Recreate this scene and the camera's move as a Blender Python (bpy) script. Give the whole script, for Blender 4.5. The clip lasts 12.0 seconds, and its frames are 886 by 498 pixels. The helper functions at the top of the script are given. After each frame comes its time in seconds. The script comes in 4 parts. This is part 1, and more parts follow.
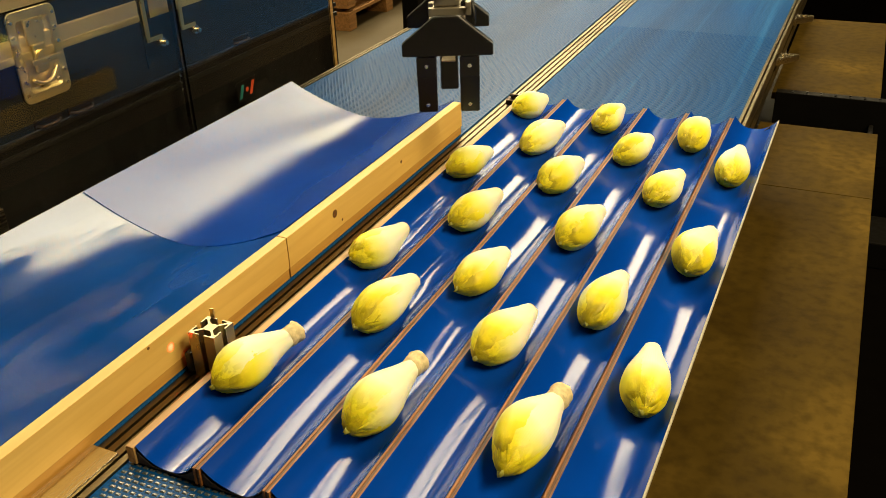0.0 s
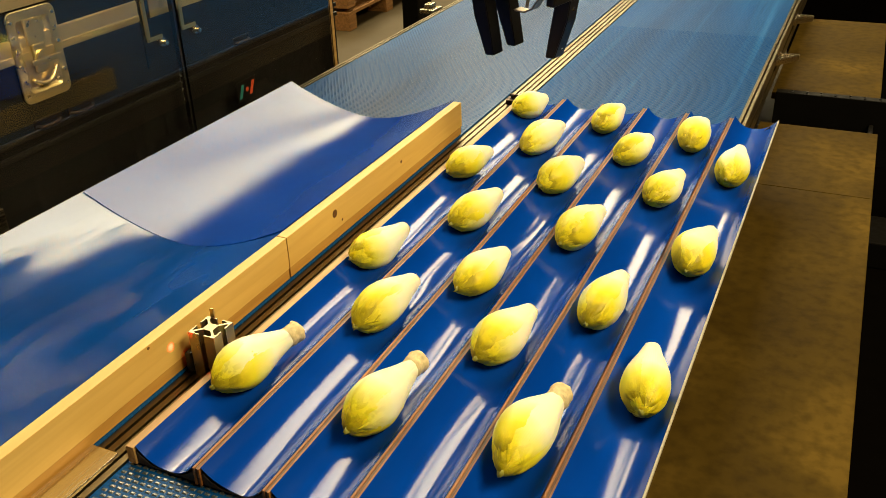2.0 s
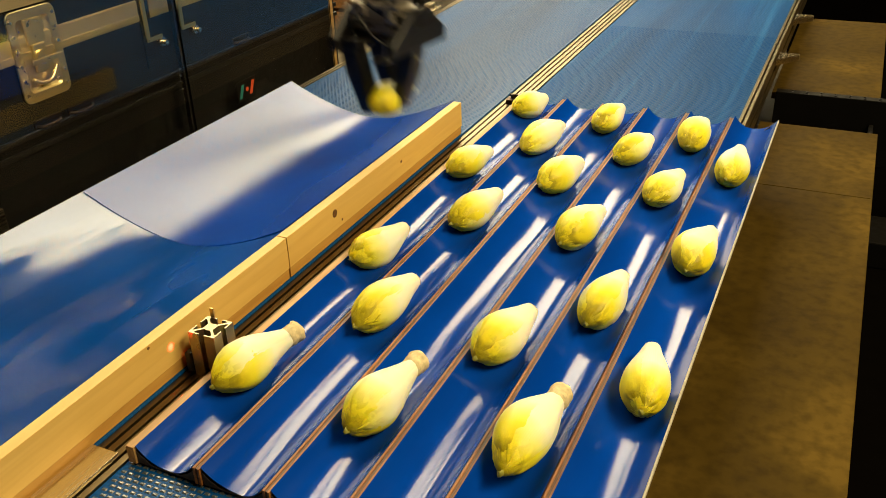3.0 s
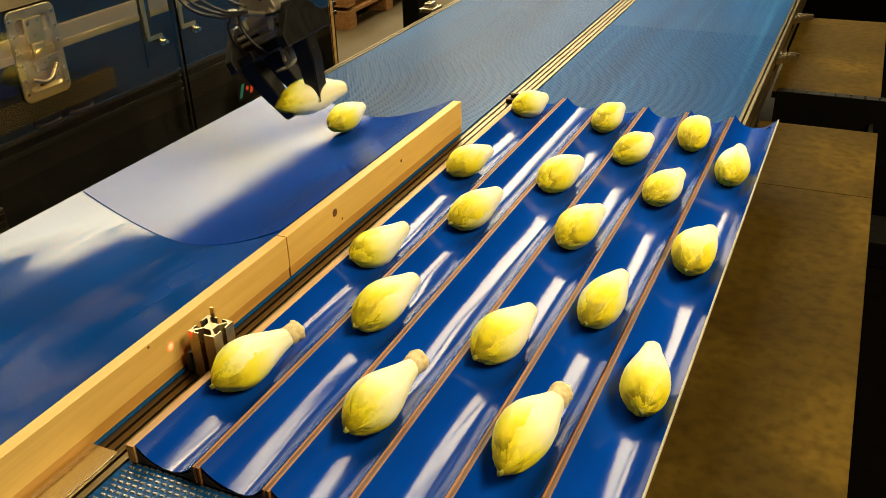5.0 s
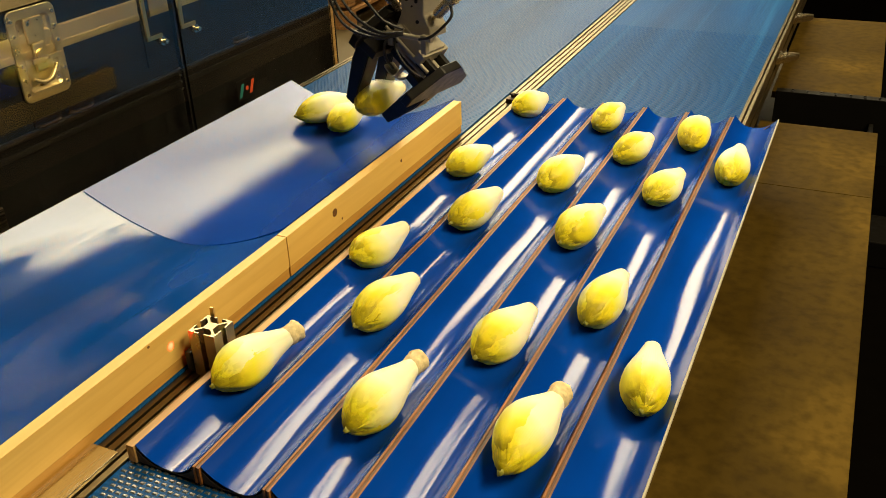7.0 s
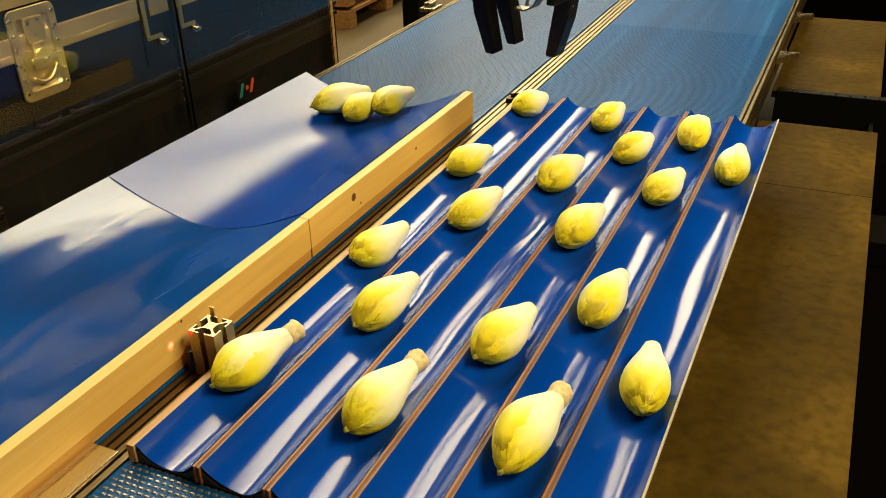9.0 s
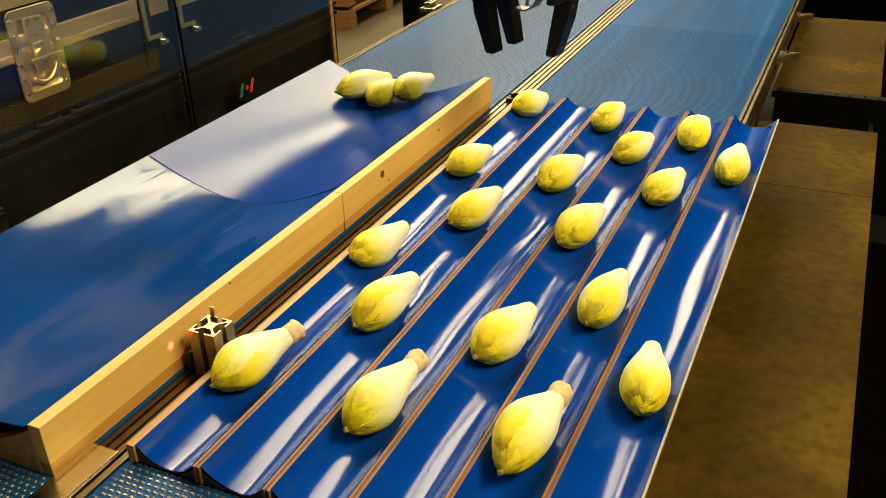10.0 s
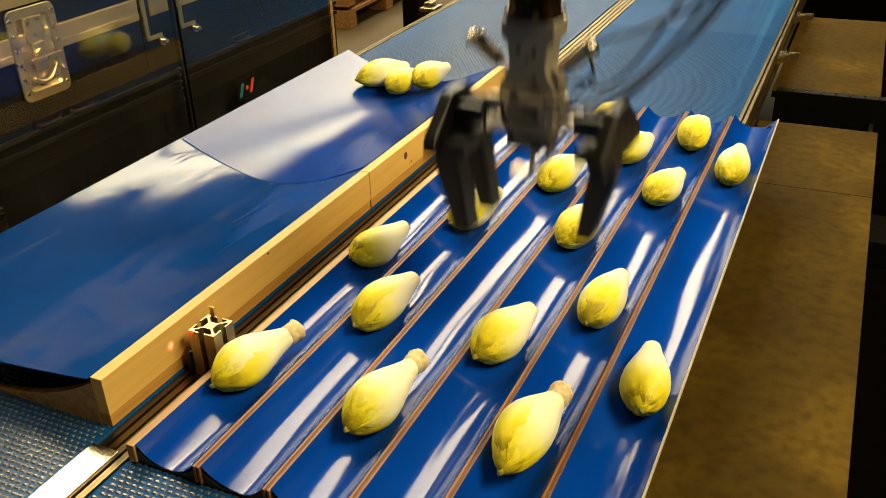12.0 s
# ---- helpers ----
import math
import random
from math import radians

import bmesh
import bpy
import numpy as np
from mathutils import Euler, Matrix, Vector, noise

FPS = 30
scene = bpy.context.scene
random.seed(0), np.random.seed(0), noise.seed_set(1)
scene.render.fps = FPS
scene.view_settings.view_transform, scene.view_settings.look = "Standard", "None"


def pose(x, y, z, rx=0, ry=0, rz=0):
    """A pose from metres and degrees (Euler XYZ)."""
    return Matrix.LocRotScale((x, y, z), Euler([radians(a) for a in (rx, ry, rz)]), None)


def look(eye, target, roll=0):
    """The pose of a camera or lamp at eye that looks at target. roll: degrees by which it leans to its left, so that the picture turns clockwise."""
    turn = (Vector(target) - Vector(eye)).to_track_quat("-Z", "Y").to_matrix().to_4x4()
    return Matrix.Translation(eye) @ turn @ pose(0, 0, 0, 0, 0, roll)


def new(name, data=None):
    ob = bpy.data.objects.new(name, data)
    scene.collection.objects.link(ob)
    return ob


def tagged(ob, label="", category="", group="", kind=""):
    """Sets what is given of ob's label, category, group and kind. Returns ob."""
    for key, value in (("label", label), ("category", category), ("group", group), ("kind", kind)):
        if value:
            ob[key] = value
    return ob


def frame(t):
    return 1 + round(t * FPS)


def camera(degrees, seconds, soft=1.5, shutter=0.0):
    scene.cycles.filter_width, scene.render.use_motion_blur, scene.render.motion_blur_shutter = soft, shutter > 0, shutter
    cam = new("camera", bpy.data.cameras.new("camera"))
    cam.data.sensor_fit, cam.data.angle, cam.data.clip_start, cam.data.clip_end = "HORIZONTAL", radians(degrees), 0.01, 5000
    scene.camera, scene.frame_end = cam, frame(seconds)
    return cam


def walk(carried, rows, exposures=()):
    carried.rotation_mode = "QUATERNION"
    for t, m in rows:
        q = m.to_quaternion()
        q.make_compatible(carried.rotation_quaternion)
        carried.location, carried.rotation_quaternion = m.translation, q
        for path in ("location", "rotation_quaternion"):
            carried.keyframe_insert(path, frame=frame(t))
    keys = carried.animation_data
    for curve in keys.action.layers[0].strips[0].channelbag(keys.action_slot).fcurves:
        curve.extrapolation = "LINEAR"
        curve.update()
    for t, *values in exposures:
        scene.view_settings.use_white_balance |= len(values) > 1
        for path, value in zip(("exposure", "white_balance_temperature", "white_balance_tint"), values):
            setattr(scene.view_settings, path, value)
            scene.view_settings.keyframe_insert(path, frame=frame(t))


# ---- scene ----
P = 0.09          # pitch of the tray's channels
ZB = 0.80         # top of both belts
ZS = 0.827        # top of the tray's strips

# ---- camera ----
cam = camera(52.85, 12.0, soft=0.6, shutter=0.4)
EYE = (0.6551, -0.5438, 1.4759)


def eye_pose(tilt):
    return pose(*EYE, 61.746 + tilt, 1.879, 24.612)


walk(cam, [(0, eye_pose(0.1)), (2.8, eye_pose(0.09)), (5.0, eye_pose(0.035)), (7.0, eye_pose(0.03)), (9.2, eye_pose(0.0)), (12.0, eye_pose(0.0))])

# ---- world and lamps ----
world = bpy.data.worlds.new("world")
world.use_nodes = True
world.node_tree.nodes["Background"].inputs[0].default_value = (1.0, 0.8, 0.55, 1)
world.node_tree.nodes["Background"].inputs[1].default_value = 0.01
scene.world = world


def area_lamp(name, where, size, power, colour, turn=(0, 0, 0)):
    data = bpy.data.lights.new(name, "AREA")
    data.shape, data.size, data.size_y = "RECTANGLE", size[0], size[1]
    data.energy, data.color = power, colour
    ob = new(name, data)
    ob.matrix_world = pose(*where, *turn)
    return ob


area_lamp("rooflight_lamp", (-2.6, 6.8, 4.9), (3.8, 8.0), 1250, (1.0, 0.86, 0.54))
# added fill from the front right; brightens table, case and heads
area_lamp("unseen_lamp", (3.4, 0.8, 4.3), (1.8, 3.0), 375, (1.0, 0.80, 0.44))
# lamp inferred from the glare on the near trough sheet
area_lamp("unseen_lamp", (-4.05, 2.8, 4.6), (0.7, 1.5), 110, (1.0, 0.80, 0.42))

# ---- materials ----


class Mat:
    def __init__(self, name, colour, rough=0.5, metal=0.0, spec=0.5):
        self.m = bpy.data.materials.new(name)
        self.m.use_nodes = True
        self.t = self.m.node_tree
        self.b = self.t.nodes["Principled BSDF"]
        self.b.inputs["Base Color"].default_value = (*colour, 1)
        self.b.inputs["Roughness"].default_value = rough
        self.b.inputs["Metallic"].default_value = metal
        self.b.inputs["Specular IOR Level"].default_value = spec
        self.height = None

    def node(self, kind, **inputs):
        n = self.t.nodes.new("ShaderNode" + kind)
        for k, v in inputs.items():
            self.put(n, k.replace("_", " "), v)
        return n

    def put(self, n, key, v):
        s = n.inputs[int(key)] if key.isdigit() else n.inputs[key]
        if isinstance(v, bpy.types.NodeSocket):
            self.t.links.new(v, s)
        else:
            s.default_value = v

    def coords(self, scale=(1, 1, 1), source="Object", turn=(0, 0, 0)):
        c = self.t.nodes.new("ShaderNodeTexCoord")
        m = self.node("Mapping", Scale=scale, Rotation=turn)
        self.t.links.new(c.outputs[source], m.inputs["Vector"])
        return m.outputs["Vector"]

    def noise(self, scale, detail=4.0, stretch=(1, 1, 1), source="Object", distort=0.0):
        n = self.node("TexNoise", Scale=scale, Detail=detail, Distortion=distort)
        self.t.links.new(self.coords(stretch, source), n.inputs["Vector"])
        return n.outputs["Fac"]

    def ramp(self, fac, stops):
        r = self.t.nodes.new("ShaderNodeValToRGB")
        e = r.color_ramp.elements
        while len(e) < len(stops):
            e.new(0.5)
        for el, (p, c) in zip(e, stops):
            el.position, el.color = p, (*c, 1) if len(c) == 3 else c
        self.t.links.new(fac, r.inputs["Fac"])
        return r.outputs["Color"]

    def math(self, op, a, b=0.0, c=0.0):
        n = self.t.nodes.new("ShaderNodeMath")
        n.operation = op
        for i, v in enumerate((a, b, c)):
            self.put(n, str(i), v)
        return n.outputs[0]

    def mix(self, fac, a, b, blend="MIX"):
        n = self.t.nodes.new("ShaderNodeMix")
        n.data_type, n.blend_type = "RGBA", blend
        for i, v in ((0, fac), (6, a), (7, b)):
            if isinstance(v, tuple) and len(v) == 3:
                v = (*v, 1)
            self.put(n, str(i), v)
        return n.outputs[2]

    def colour(self, v):
        self.put(self.b, "Base Color", v)

    def rough(self, v):
        self.put(self.b, "Roughness", v)

    def bump(self, h, strength=0.3, distance=0.001):
        n = self.node("Bump", Strength=strength, Distance=distance, Height=h)
        self.t.links.new(n.outputs["Normal"], self.b.inputs["Normal"])


def grey(v):
    return (v, v, v)


def make_sheet(name, low, high, ripple=0.10, long=0.3, deep=(0.0003, 0.038, 0.300), pale=(0.0004, 0.053, 0.40), scratch=0.0, spec=0.5, relief=0.004):
    m = Mat(name, (0.004, 0.05, 0.30), low, 0.0, spec)
    big = m.noise(5, 3)
    m.colour(m.ramp(big, [(0.3, deep), (0.7, pale)]))
    m.rough(m.ramp(m.noise(14, 4), [(0.3, grey(low)), (0.75, grey(high))]))
    h = m.noise(9, 1, (1, long, 1))
    if scratch:
        # sparse long creases
        fine = m.ramp(m.noise(34, 2, (1, 0.10, 1), distort=0.3), [(0.56, grey(0)), (0.72, grey(1))])
        h = m.math("ADD", h, m.math("MULTIPLY", fine, scratch))
    m.bump(h, ripple, relief)
    return m.m


def make_wood(name, dark, light, scale=1.0, stretch=(12, 0.6, 12), rough=0.55):
    m = Mat(name, light, rough)
    g = m.noise(6 * scale, 6, stretch, distort=0.6)
    f = m.noise(40 * scale, 3, stretch)
    c = m.mix(m.math("MULTIPLY", f, 0.45), m.ramp(g, [(0.32, dark), (0.62, light)]), dark)
    m.colour(c)
    m.bump(f, 0.25, 0.0006)
    return m.m


def make_alu(name, tint=(0.62, 0.58, 0.5), rough=0.28, stretch=(60, 1, 60), metal=1.0):
    m = Mat(name, tint, rough, metal)
    n = m.noise(12, 4, stretch)
    m.rough(m.ramp(n, [(0.3, grey(rough * 0.75)), (0.7, grey(rough * 1.35))]))
    m.colour(m.mix(m.math("MULTIPLY", m.noise(3, 4), 0.35), tint, tuple(v * 0.6 for v in tint)))
    m.bump(n, 0.08, 0.0003)
    return m.m


def make_belt(name, spec, streak):
    m = Mat(name, (0.03, 0.09, 0.19), 0.3, spec=spec)
    # staggered rows of raised nubs, 8 mm by 7 mm
    v = m.node("SeparateXYZ")
    m.t.links.new(m.coords(), v.inputs[0])
    x, y = v.outputs[0], v.outputs[1]
    row = m.math("FLOOR", m.math("DIVIDE", y, 0.0075))
    off = m.math("MULTIPLY", m.math("MODULO", m.math("ABSOLUTE", row), 2.0), 0.5)
    u = m.math("SUBTRACT", m.math("FRACT", m.math("ADD", m.math("DIVIDE", x, 0.0095), off)), 0.5)
    w = m.math("SUBTRACT", m.math("FRACT", m.math("DIVIDE", y, 0.0075)), 0.5)
    r = m.math("SQRT", m.math("ADD", m.math("MULTIPLY", u, u), m.math("MULTIPLY", m.math("MULTIPLY", w, w), 1.6)))
    nub = m.node("MapRange")
    for k, val in (("Value", r), ("From Min", 0.16), ("From Max", 0.44), ("To Min", 1.0), ("To Max", 0.0)):
        m.put(nub, k, val)
    worn = m.noise(7, 4, (1, 0.05, 1))
    base = m.ramp(worn, [(0.32, (0.002, 0.055, 0.225)), (0.68, (0.006, 0.150, 0.55))])
    if streak:
        # long scuffs left by what was dragged along
        scuff = m.ramp(m.noise(30, 3, (1, 0.02, 1)), [(0.55, grey(0)), (0.75, grey(streak))])
        base = m.mix(scuff, base, (0.05, 0.30, 0.80))
    # nub tops paler, gaps darker: highlight and shade mixed into the belt colour
    m.colour(m.mix(m.math("MULTIPLY", nub.outputs[0], 0.32), m.mix(0.52, base, (0.003, 0.012, 0.030)), m.mix(0.5, base, (0.030, 0.16, 0.44))))
    m.rough(m.ramp(m.noise(3, 4, (1, 0.3, 1)), [(0.3, grey(0.33)), (0.7, grey(0.42))]))
    m.bump(nub.outputs[0], 0.22, 0.001)
    return m.m


def make_table():
    m = Mat("brown_plate", (0.12, 0.075, 0.03), 0.6, spec=0.04)
    a = m.noise(4.5, 9, distort=0.4)
    b = m.noise(45, 6)
    c = m.ramp(a, [(0.30, (0.044, 0.026, 0.0036)), (0.52, (0.064, 0.039, 0.0058)), (0.70, (0.105, 0.064, 0.0105))])
    m.colour(m.mix(m.ramp(b, [(0.42, grey(0)), (0.68, grey(0.4))]), c, (0.012, 0.007, 0.0014)))
    m.rough(m.ramp(a, [(0.3, grey(0.6)), (0.7, grey(0.8))]))
    m.bump(m.math("ADD", b, m.noise(11, 5)), 0.28, 0.0014)
    return m.m


def make_plain(name, colour, rough=0.5, metal=0.0, vary=0.35, scale=25, bump=0.12, spec=0.5):
    m = Mat(name, colour, rough, metal, spec)
    n = m.noise(scale, 5)
    m.colour(m.mix(m.math("MULTIPLY", m.ramp(n, [(0.35, grey(0)), (0.7, grey(1))]), vary), colour, tuple(c * 0.5 for c in colour)))
    m.rough(m.ramp(m.noise(scale * 2.3, 3), [(0.3, grey(max(0.02, rough - 0.07))), (0.7, grey(min(1, rough + 0.1)))]))
    if bump:
        m.bump(n, bump, 0.0006)
    return m.m


def make_plexi():
    m = bpy.data.materials.new("clear_guard_panel")
    m.use_nodes = True
    t = m.node_tree
    b = t.nodes["Principled BSDF"]
    b.inputs["Base Color"].default_value = (0.95, 0.94, 0.90, 1)
    b.inputs["Roughness"].default_value = 0.01
    b.inputs["IOR"].default_value = 1.49
    b.inputs["Transmission Weight"].default_value = 1.0
    return m


def make_leaf():
    m = Mat("chicory_leaf", (0.8, 0.75, 0.4), 0.50, 0.0, 0.35)
    uv = m.node("SeparateXYZ")
    m.t.links.new(m.coords((1, 1, 1), "UV"), uv.inputs[0])
    u, v = uv.outputs[0], uv.outputs[1]
    info = m.t.nodes.new("ShaderNodeObjectInfo")
    wob = m.math("MULTIPLY", m.math("SUBTRACT", m.noise(22, 4), 0.5), 0.16)
    edge = m.math("MULTIPLY", m.math("ABSOLUTE", m.math("SUBTRACT", u, 0.5)), 0.16)
    shift = m.math("MULTIPLY", m.math("SUBTRACT", info.outputs["Random"], 0.5), 0.3)
    f = m.math("ADD", m.math("SUBTRACT", m.math("ADD", v, wob), edge), shift)
    c = m.ramp(f, [(0.0, (0.54, 0.44, 0.005)), (0.05, (0.88, 0.74, 0.010)), (0.20, (0.97, 0.85, 0.03)), (0.34, (0.98, 0.91, 0.28)), (0.50, (0.99, 0.95, 0.70))])
    vein = m.node("TexWave", Scale=7.0, Distortion=2.5, Detail=3.0)
    m.t.links.new(m.coords((1, 0.08, 1), "UV"), vein.inputs["Vector"])
    c = m.mix(m.math("MULTIPLY", vein.outputs["Fac"], 0.05), c, (0.6, 0.56, 0.1))
    # greener leaf tips, with the shade of their crumples painted as dark streaks
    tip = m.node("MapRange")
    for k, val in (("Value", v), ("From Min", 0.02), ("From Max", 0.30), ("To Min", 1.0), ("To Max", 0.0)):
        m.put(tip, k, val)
    crease_shade = m.ramp(m.noise(95, 5, (1, 0.5, 1), distort=1.2), [(0.47, grey(0)), (0.56, grey(1))])
    m.colour(m.mix(m.math("MULTIPLY", m.math("MULTIPLY", tip.outputs[0], crease_shade), 0.5), c, (0.36, 0.30, 0.008)))
    m.b.inputs["Subsurface Weight"].default_value = 0.5
    m.b.inputs["Subsurface Radius"].default_value = (0.010, 0.008, 0.003)
    m.bump(m.math("ADD", m.math("MULTIPLY", vein.outputs["Fac"], 0.04), m.math("ADD", m.noise(60, 4, (1, 0.45, 1)), m.math("MULTIPLY", m.math("MULTIPLY", tip.outputs[0], m.noise(130, 4, (1, 0.5, 1), distort=1.0)), 4.0))), 0.25, 0.0012)
    return m.m


def make_floor():
    m = Mat("concrete_floor", (0.2, 0.16, 0.11), 0.5, spec=0.25)
    a = m.noise(1.3, 6)
    m.colour(m.mix(m.math("MULTIPLY", m.noise(18, 5), 0.4), m.ramp(a, [(0.3, (0.036, 0.025, 0.010)), (0.7, (0.056, 0.039, 0.016))]), (0.06, 0.045, 0.022)))
    m.rough(m.ramp(a, [(0.3, grey(0.35)), (0.7, grey(0.6))]))
    return m.m


def make_glow(name, colour, power):
    m = Mat(name, colour, 0.4)
    m.b.inputs["Emission Color"].default_value = (*colour, 1)
    m.b.inputs["Emission Strength"].default_value = power
    return m.m


SHEET = make_sheet("blue_plastic_sheet", 0.12, 0.17, 0.015, 0.15, spec=0.42)
SHEET_CLEAR = make_sheet("polished_blue_plastic_sheet", 0.09, 0.13, 0.85, 0.22, (0.0004, 0.040, 0.225), (0.0006, 0.056, 0.31), 0.04, relief=0.006)
SHEET_SATIN = make_sheet("satin_blue_plastic_sheet", 0.17, 0.23, 0.06, spec=0.27)
PINE = make_wood("pine_board", (0.70, 0.44, 0.115), (0.78, 0.52, 0.150))
STRIP = make_wood("wood_strip", (0.19, 0.062, 0.009), (0.39, 0.150, 0.026), 2.0)
CORE = make_wood("dark_ply_core", (0.055, 0.018, 0.004), (0.14, 0.050, 0.010), 2.0)
BATTEN = make_wood("orange_batten", (0.46, 0.23, 0.045), (0.60, 0.34, 0.078))
EDGE_PLY = make_wood("plywood_edge", (0.36, 0.20, 0.065), (0.62, 0.37, 0.13), 1.5)
PALE_EDGE = make_plain("pale_cut_edge", (0.46, 0.41, 0.31), 0.5, scale=40)
# rib wood, darkened in colour to stand for the shade under the sheets
SHADED_WOOD = make_wood("shaded_wood", (0.018, 0.010, 0.004), (0.05, 0.028, 0.010), 1.5)
PALLET = make_wood("pallet_wood", (0.17, 0.075, 0.018), (0.33, 0.155, 0.045))
ALU = make_alu("aluminium_profile", (0.60, 0.50, 0.33), 0.26)
RAIL = make_alu("dark_rail", (0.23, 0.18, 0.10), 0.36)
ALU_BRIGHT = make_alu("brushed_plate", (0.75, 0.69, 0.55), 0.22)
STEEL = make_alu("milled_aluminium", (0.47, 0.42, 0.33), 0.42, (8, 8, 8), 0.6)
ZINC = make_alu("zinc_latch", (0.74, 0.61, 0.33), 0.34, (6, 6, 6))
ALU_POST = make_alu("dull_post_aluminium", (0.36, 0.29, 0.18), 0.36, (4, 4, 4), 0.9)
BRONZE = make_alu("dark_anodised_ring", (0.075, 0.05, 0.032), 0.36, (6, 6, 6))
BELT = make_belt("belt_weave", 0.16, 0.0)
# the grey imitates glints off the glossy nubs nearest the camera
NUB = make_plain("glint_grey_nubs", (0.075, 0.10, 0.125), 0.24, vary=0.6, scale=60, bump=0)
BELT_WORN = make_belt("worn_belt_weave", 0.05, 0.5)
TABLE = make_table()
BLACK = make_plain("black_plastic", (0.0075, 0.0062, 0.005), 0.38, spec=0.4)
RUBBER = make_plain("black_hose", (0.008, 0.008, 0.008), 0.38, bump=0)
BLACK_STEEL = make_plain("black_steel", (0.004, 0.0033, 0.0026), 0.65, spec=0.15)
# near-black without sheen, so that dark zones stay dark under the lamps
SHADE_BLACK = make_plain("shade_black", (0.0022, 0.0018, 0.0014), 0.9, spec=0.0)
CARBON = make_plain("carbon_rod", (0.014, 0.012, 0.011), 0.3, scale=80)
CASE = make_plain("case_laminate", (0.003, 0.0026, 0.002), 0.5, spec=0.25)
BAND = make_alu("case_band", (0.80, 0.65, 0.37), 0.4, (1, 1, 60))
DARK_WALL = make_plain("dark_wall", (0.020, 0.015, 0.009), 0.8, scale=3)
PLEXI = make_plexi()
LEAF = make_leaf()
LEAF_POINT = make_plain("olive_leaf_point", (0.26, 0.25, 0.020), 0.6, scale=140)
STUMP = make_plain("cut_stump", (0.86, 0.70, 0.38), 0.65, scale=150, vary=0.7, bump=0.8)
FLOOR = make_floor()
TEAL = make_plain("teal_mark", (0.03, 0.22, 0.20), 0.5, bump=0)
ORANGE = make_plain("orange_mark", (0.75, 0.10, 0.03), 0.5, bump=0)
RED_GLOW = make_glow("red_diode", (1.0, 0.06, 0.02), 1.5)
GREY_ALU = make_alu("grey_joint_sleeve", (0.11, 0.082, 0.050), 0.42, (6, 6, 6), 0.6)
COPPER = make_alu("copper_spring", (0.42, 0.20, 0.085), 0.38, (6, 6, 6), 0.9)
BRASS = make_alu("brass_tag", (0.7, 0.5, 0.2), 0.35, (6, 6, 6))
KNOT = make_plain("wood_knot", (0.16, 0.07, 0.02), 0.6, scale=150)

# ---- mesh helpers ----


def link(name, bm, mat, parent=None, label="", smooth=False):
    me = bpy.data.meshes.new(name)
    if isinstance(bm, tuple):
        me.from_pydata(bm[0], [], bm[1])
        bm = bmesh.new()
        bm.from_mesh(me)
    if smooth:
        for f in bm.faces:
            f.smooth = True
    bm.normal_update()
    bm.to_mesh(me)
    bm.free()
    me.materials.append(mat)
    ob = new(name, me)
    if parent:
        ob.parent = parent
    if label:
        ob["label"] = label
    return ob


def part(name, bm, mat, parent, label="", smooth=False):
    return link(name, bm, mat, parent, label, smooth)


def thing(name, label, category, where=None, group="", kind=""):
    ob = new(name)
    ob.empty_display_size = 0.05
    if where is not None:
        ob.matrix_world = where
    return tagged(ob, label, category, group, kind)


def block(bm, lo, hi, bevel=0.0, m=None):
    """A box between two corners, with bevelled edges."""
    c = [(a + b) / 2 for a, b in zip(lo, hi)]
    s = [b - a for a, b in zip(lo, hi)]
    made = bmesh.ops.create_cube(bm, size=1.0, matrix=Matrix.LocRotScale(c, None, s))
    vs = made["verts"]
    if bevel:
        es = list({e for v in vs for e in v.link_edges})
        out = bmesh.ops.bevel(bm, geom=es, offset=bevel, segments=2, affect="EDGES", profile=0.6)
        vs = list({v for f in out["faces"] for v in f.verts} | {v for v in vs if v.is_valid})
    if m is not None:
        bmesh.ops.transform(bm, matrix=m, verts=vs)
    return vs


def a_block(lo, hi, bevel=0.0, m=None):
    bm = bmesh.new()
    block(bm, lo, hi, bevel, m)
    return bm


def prism(bm, outline, depth, m=None):
    """An outline in x and z, drawn out along y from -depth/2 to depth/2."""
    rings = [[bm.verts.new((x, y, z)) for x, z in outline] for y in (-depth / 2, depth / 2)]
    n = len(outline)
    bm.faces.new(rings[0])
    bm.faces.new(rings[1][::-1])
    for i in range(n):
        j = (i + 1) % n
        bm.faces.new((rings[0][j], rings[0][i], rings[1][i], rings[1][j]))
    vs = rings[0] + rings[1]
    bmesh.ops.recalc_face_normals(bm, faces=list({f for v in vs for f in v.link_faces}))
    if m is not None:
        bmesh.ops.transform(bm, matrix=m, verts=vs)
    return vs


def rod(bm, a, b, r, seg=14, r2=None):
    a, b = Vector(a), Vector(b)
    d = b - a
    m = Matrix.Translation((a + b) / 2) @ d.to_track_quat("Z", "Y").to_matrix().to_4x4()
    bmesh.ops.create_cone(bm, cap_ends=True, segments=seg, radius1=r, radius2=r if r2 is None else r2, depth=d.length, matrix=m)


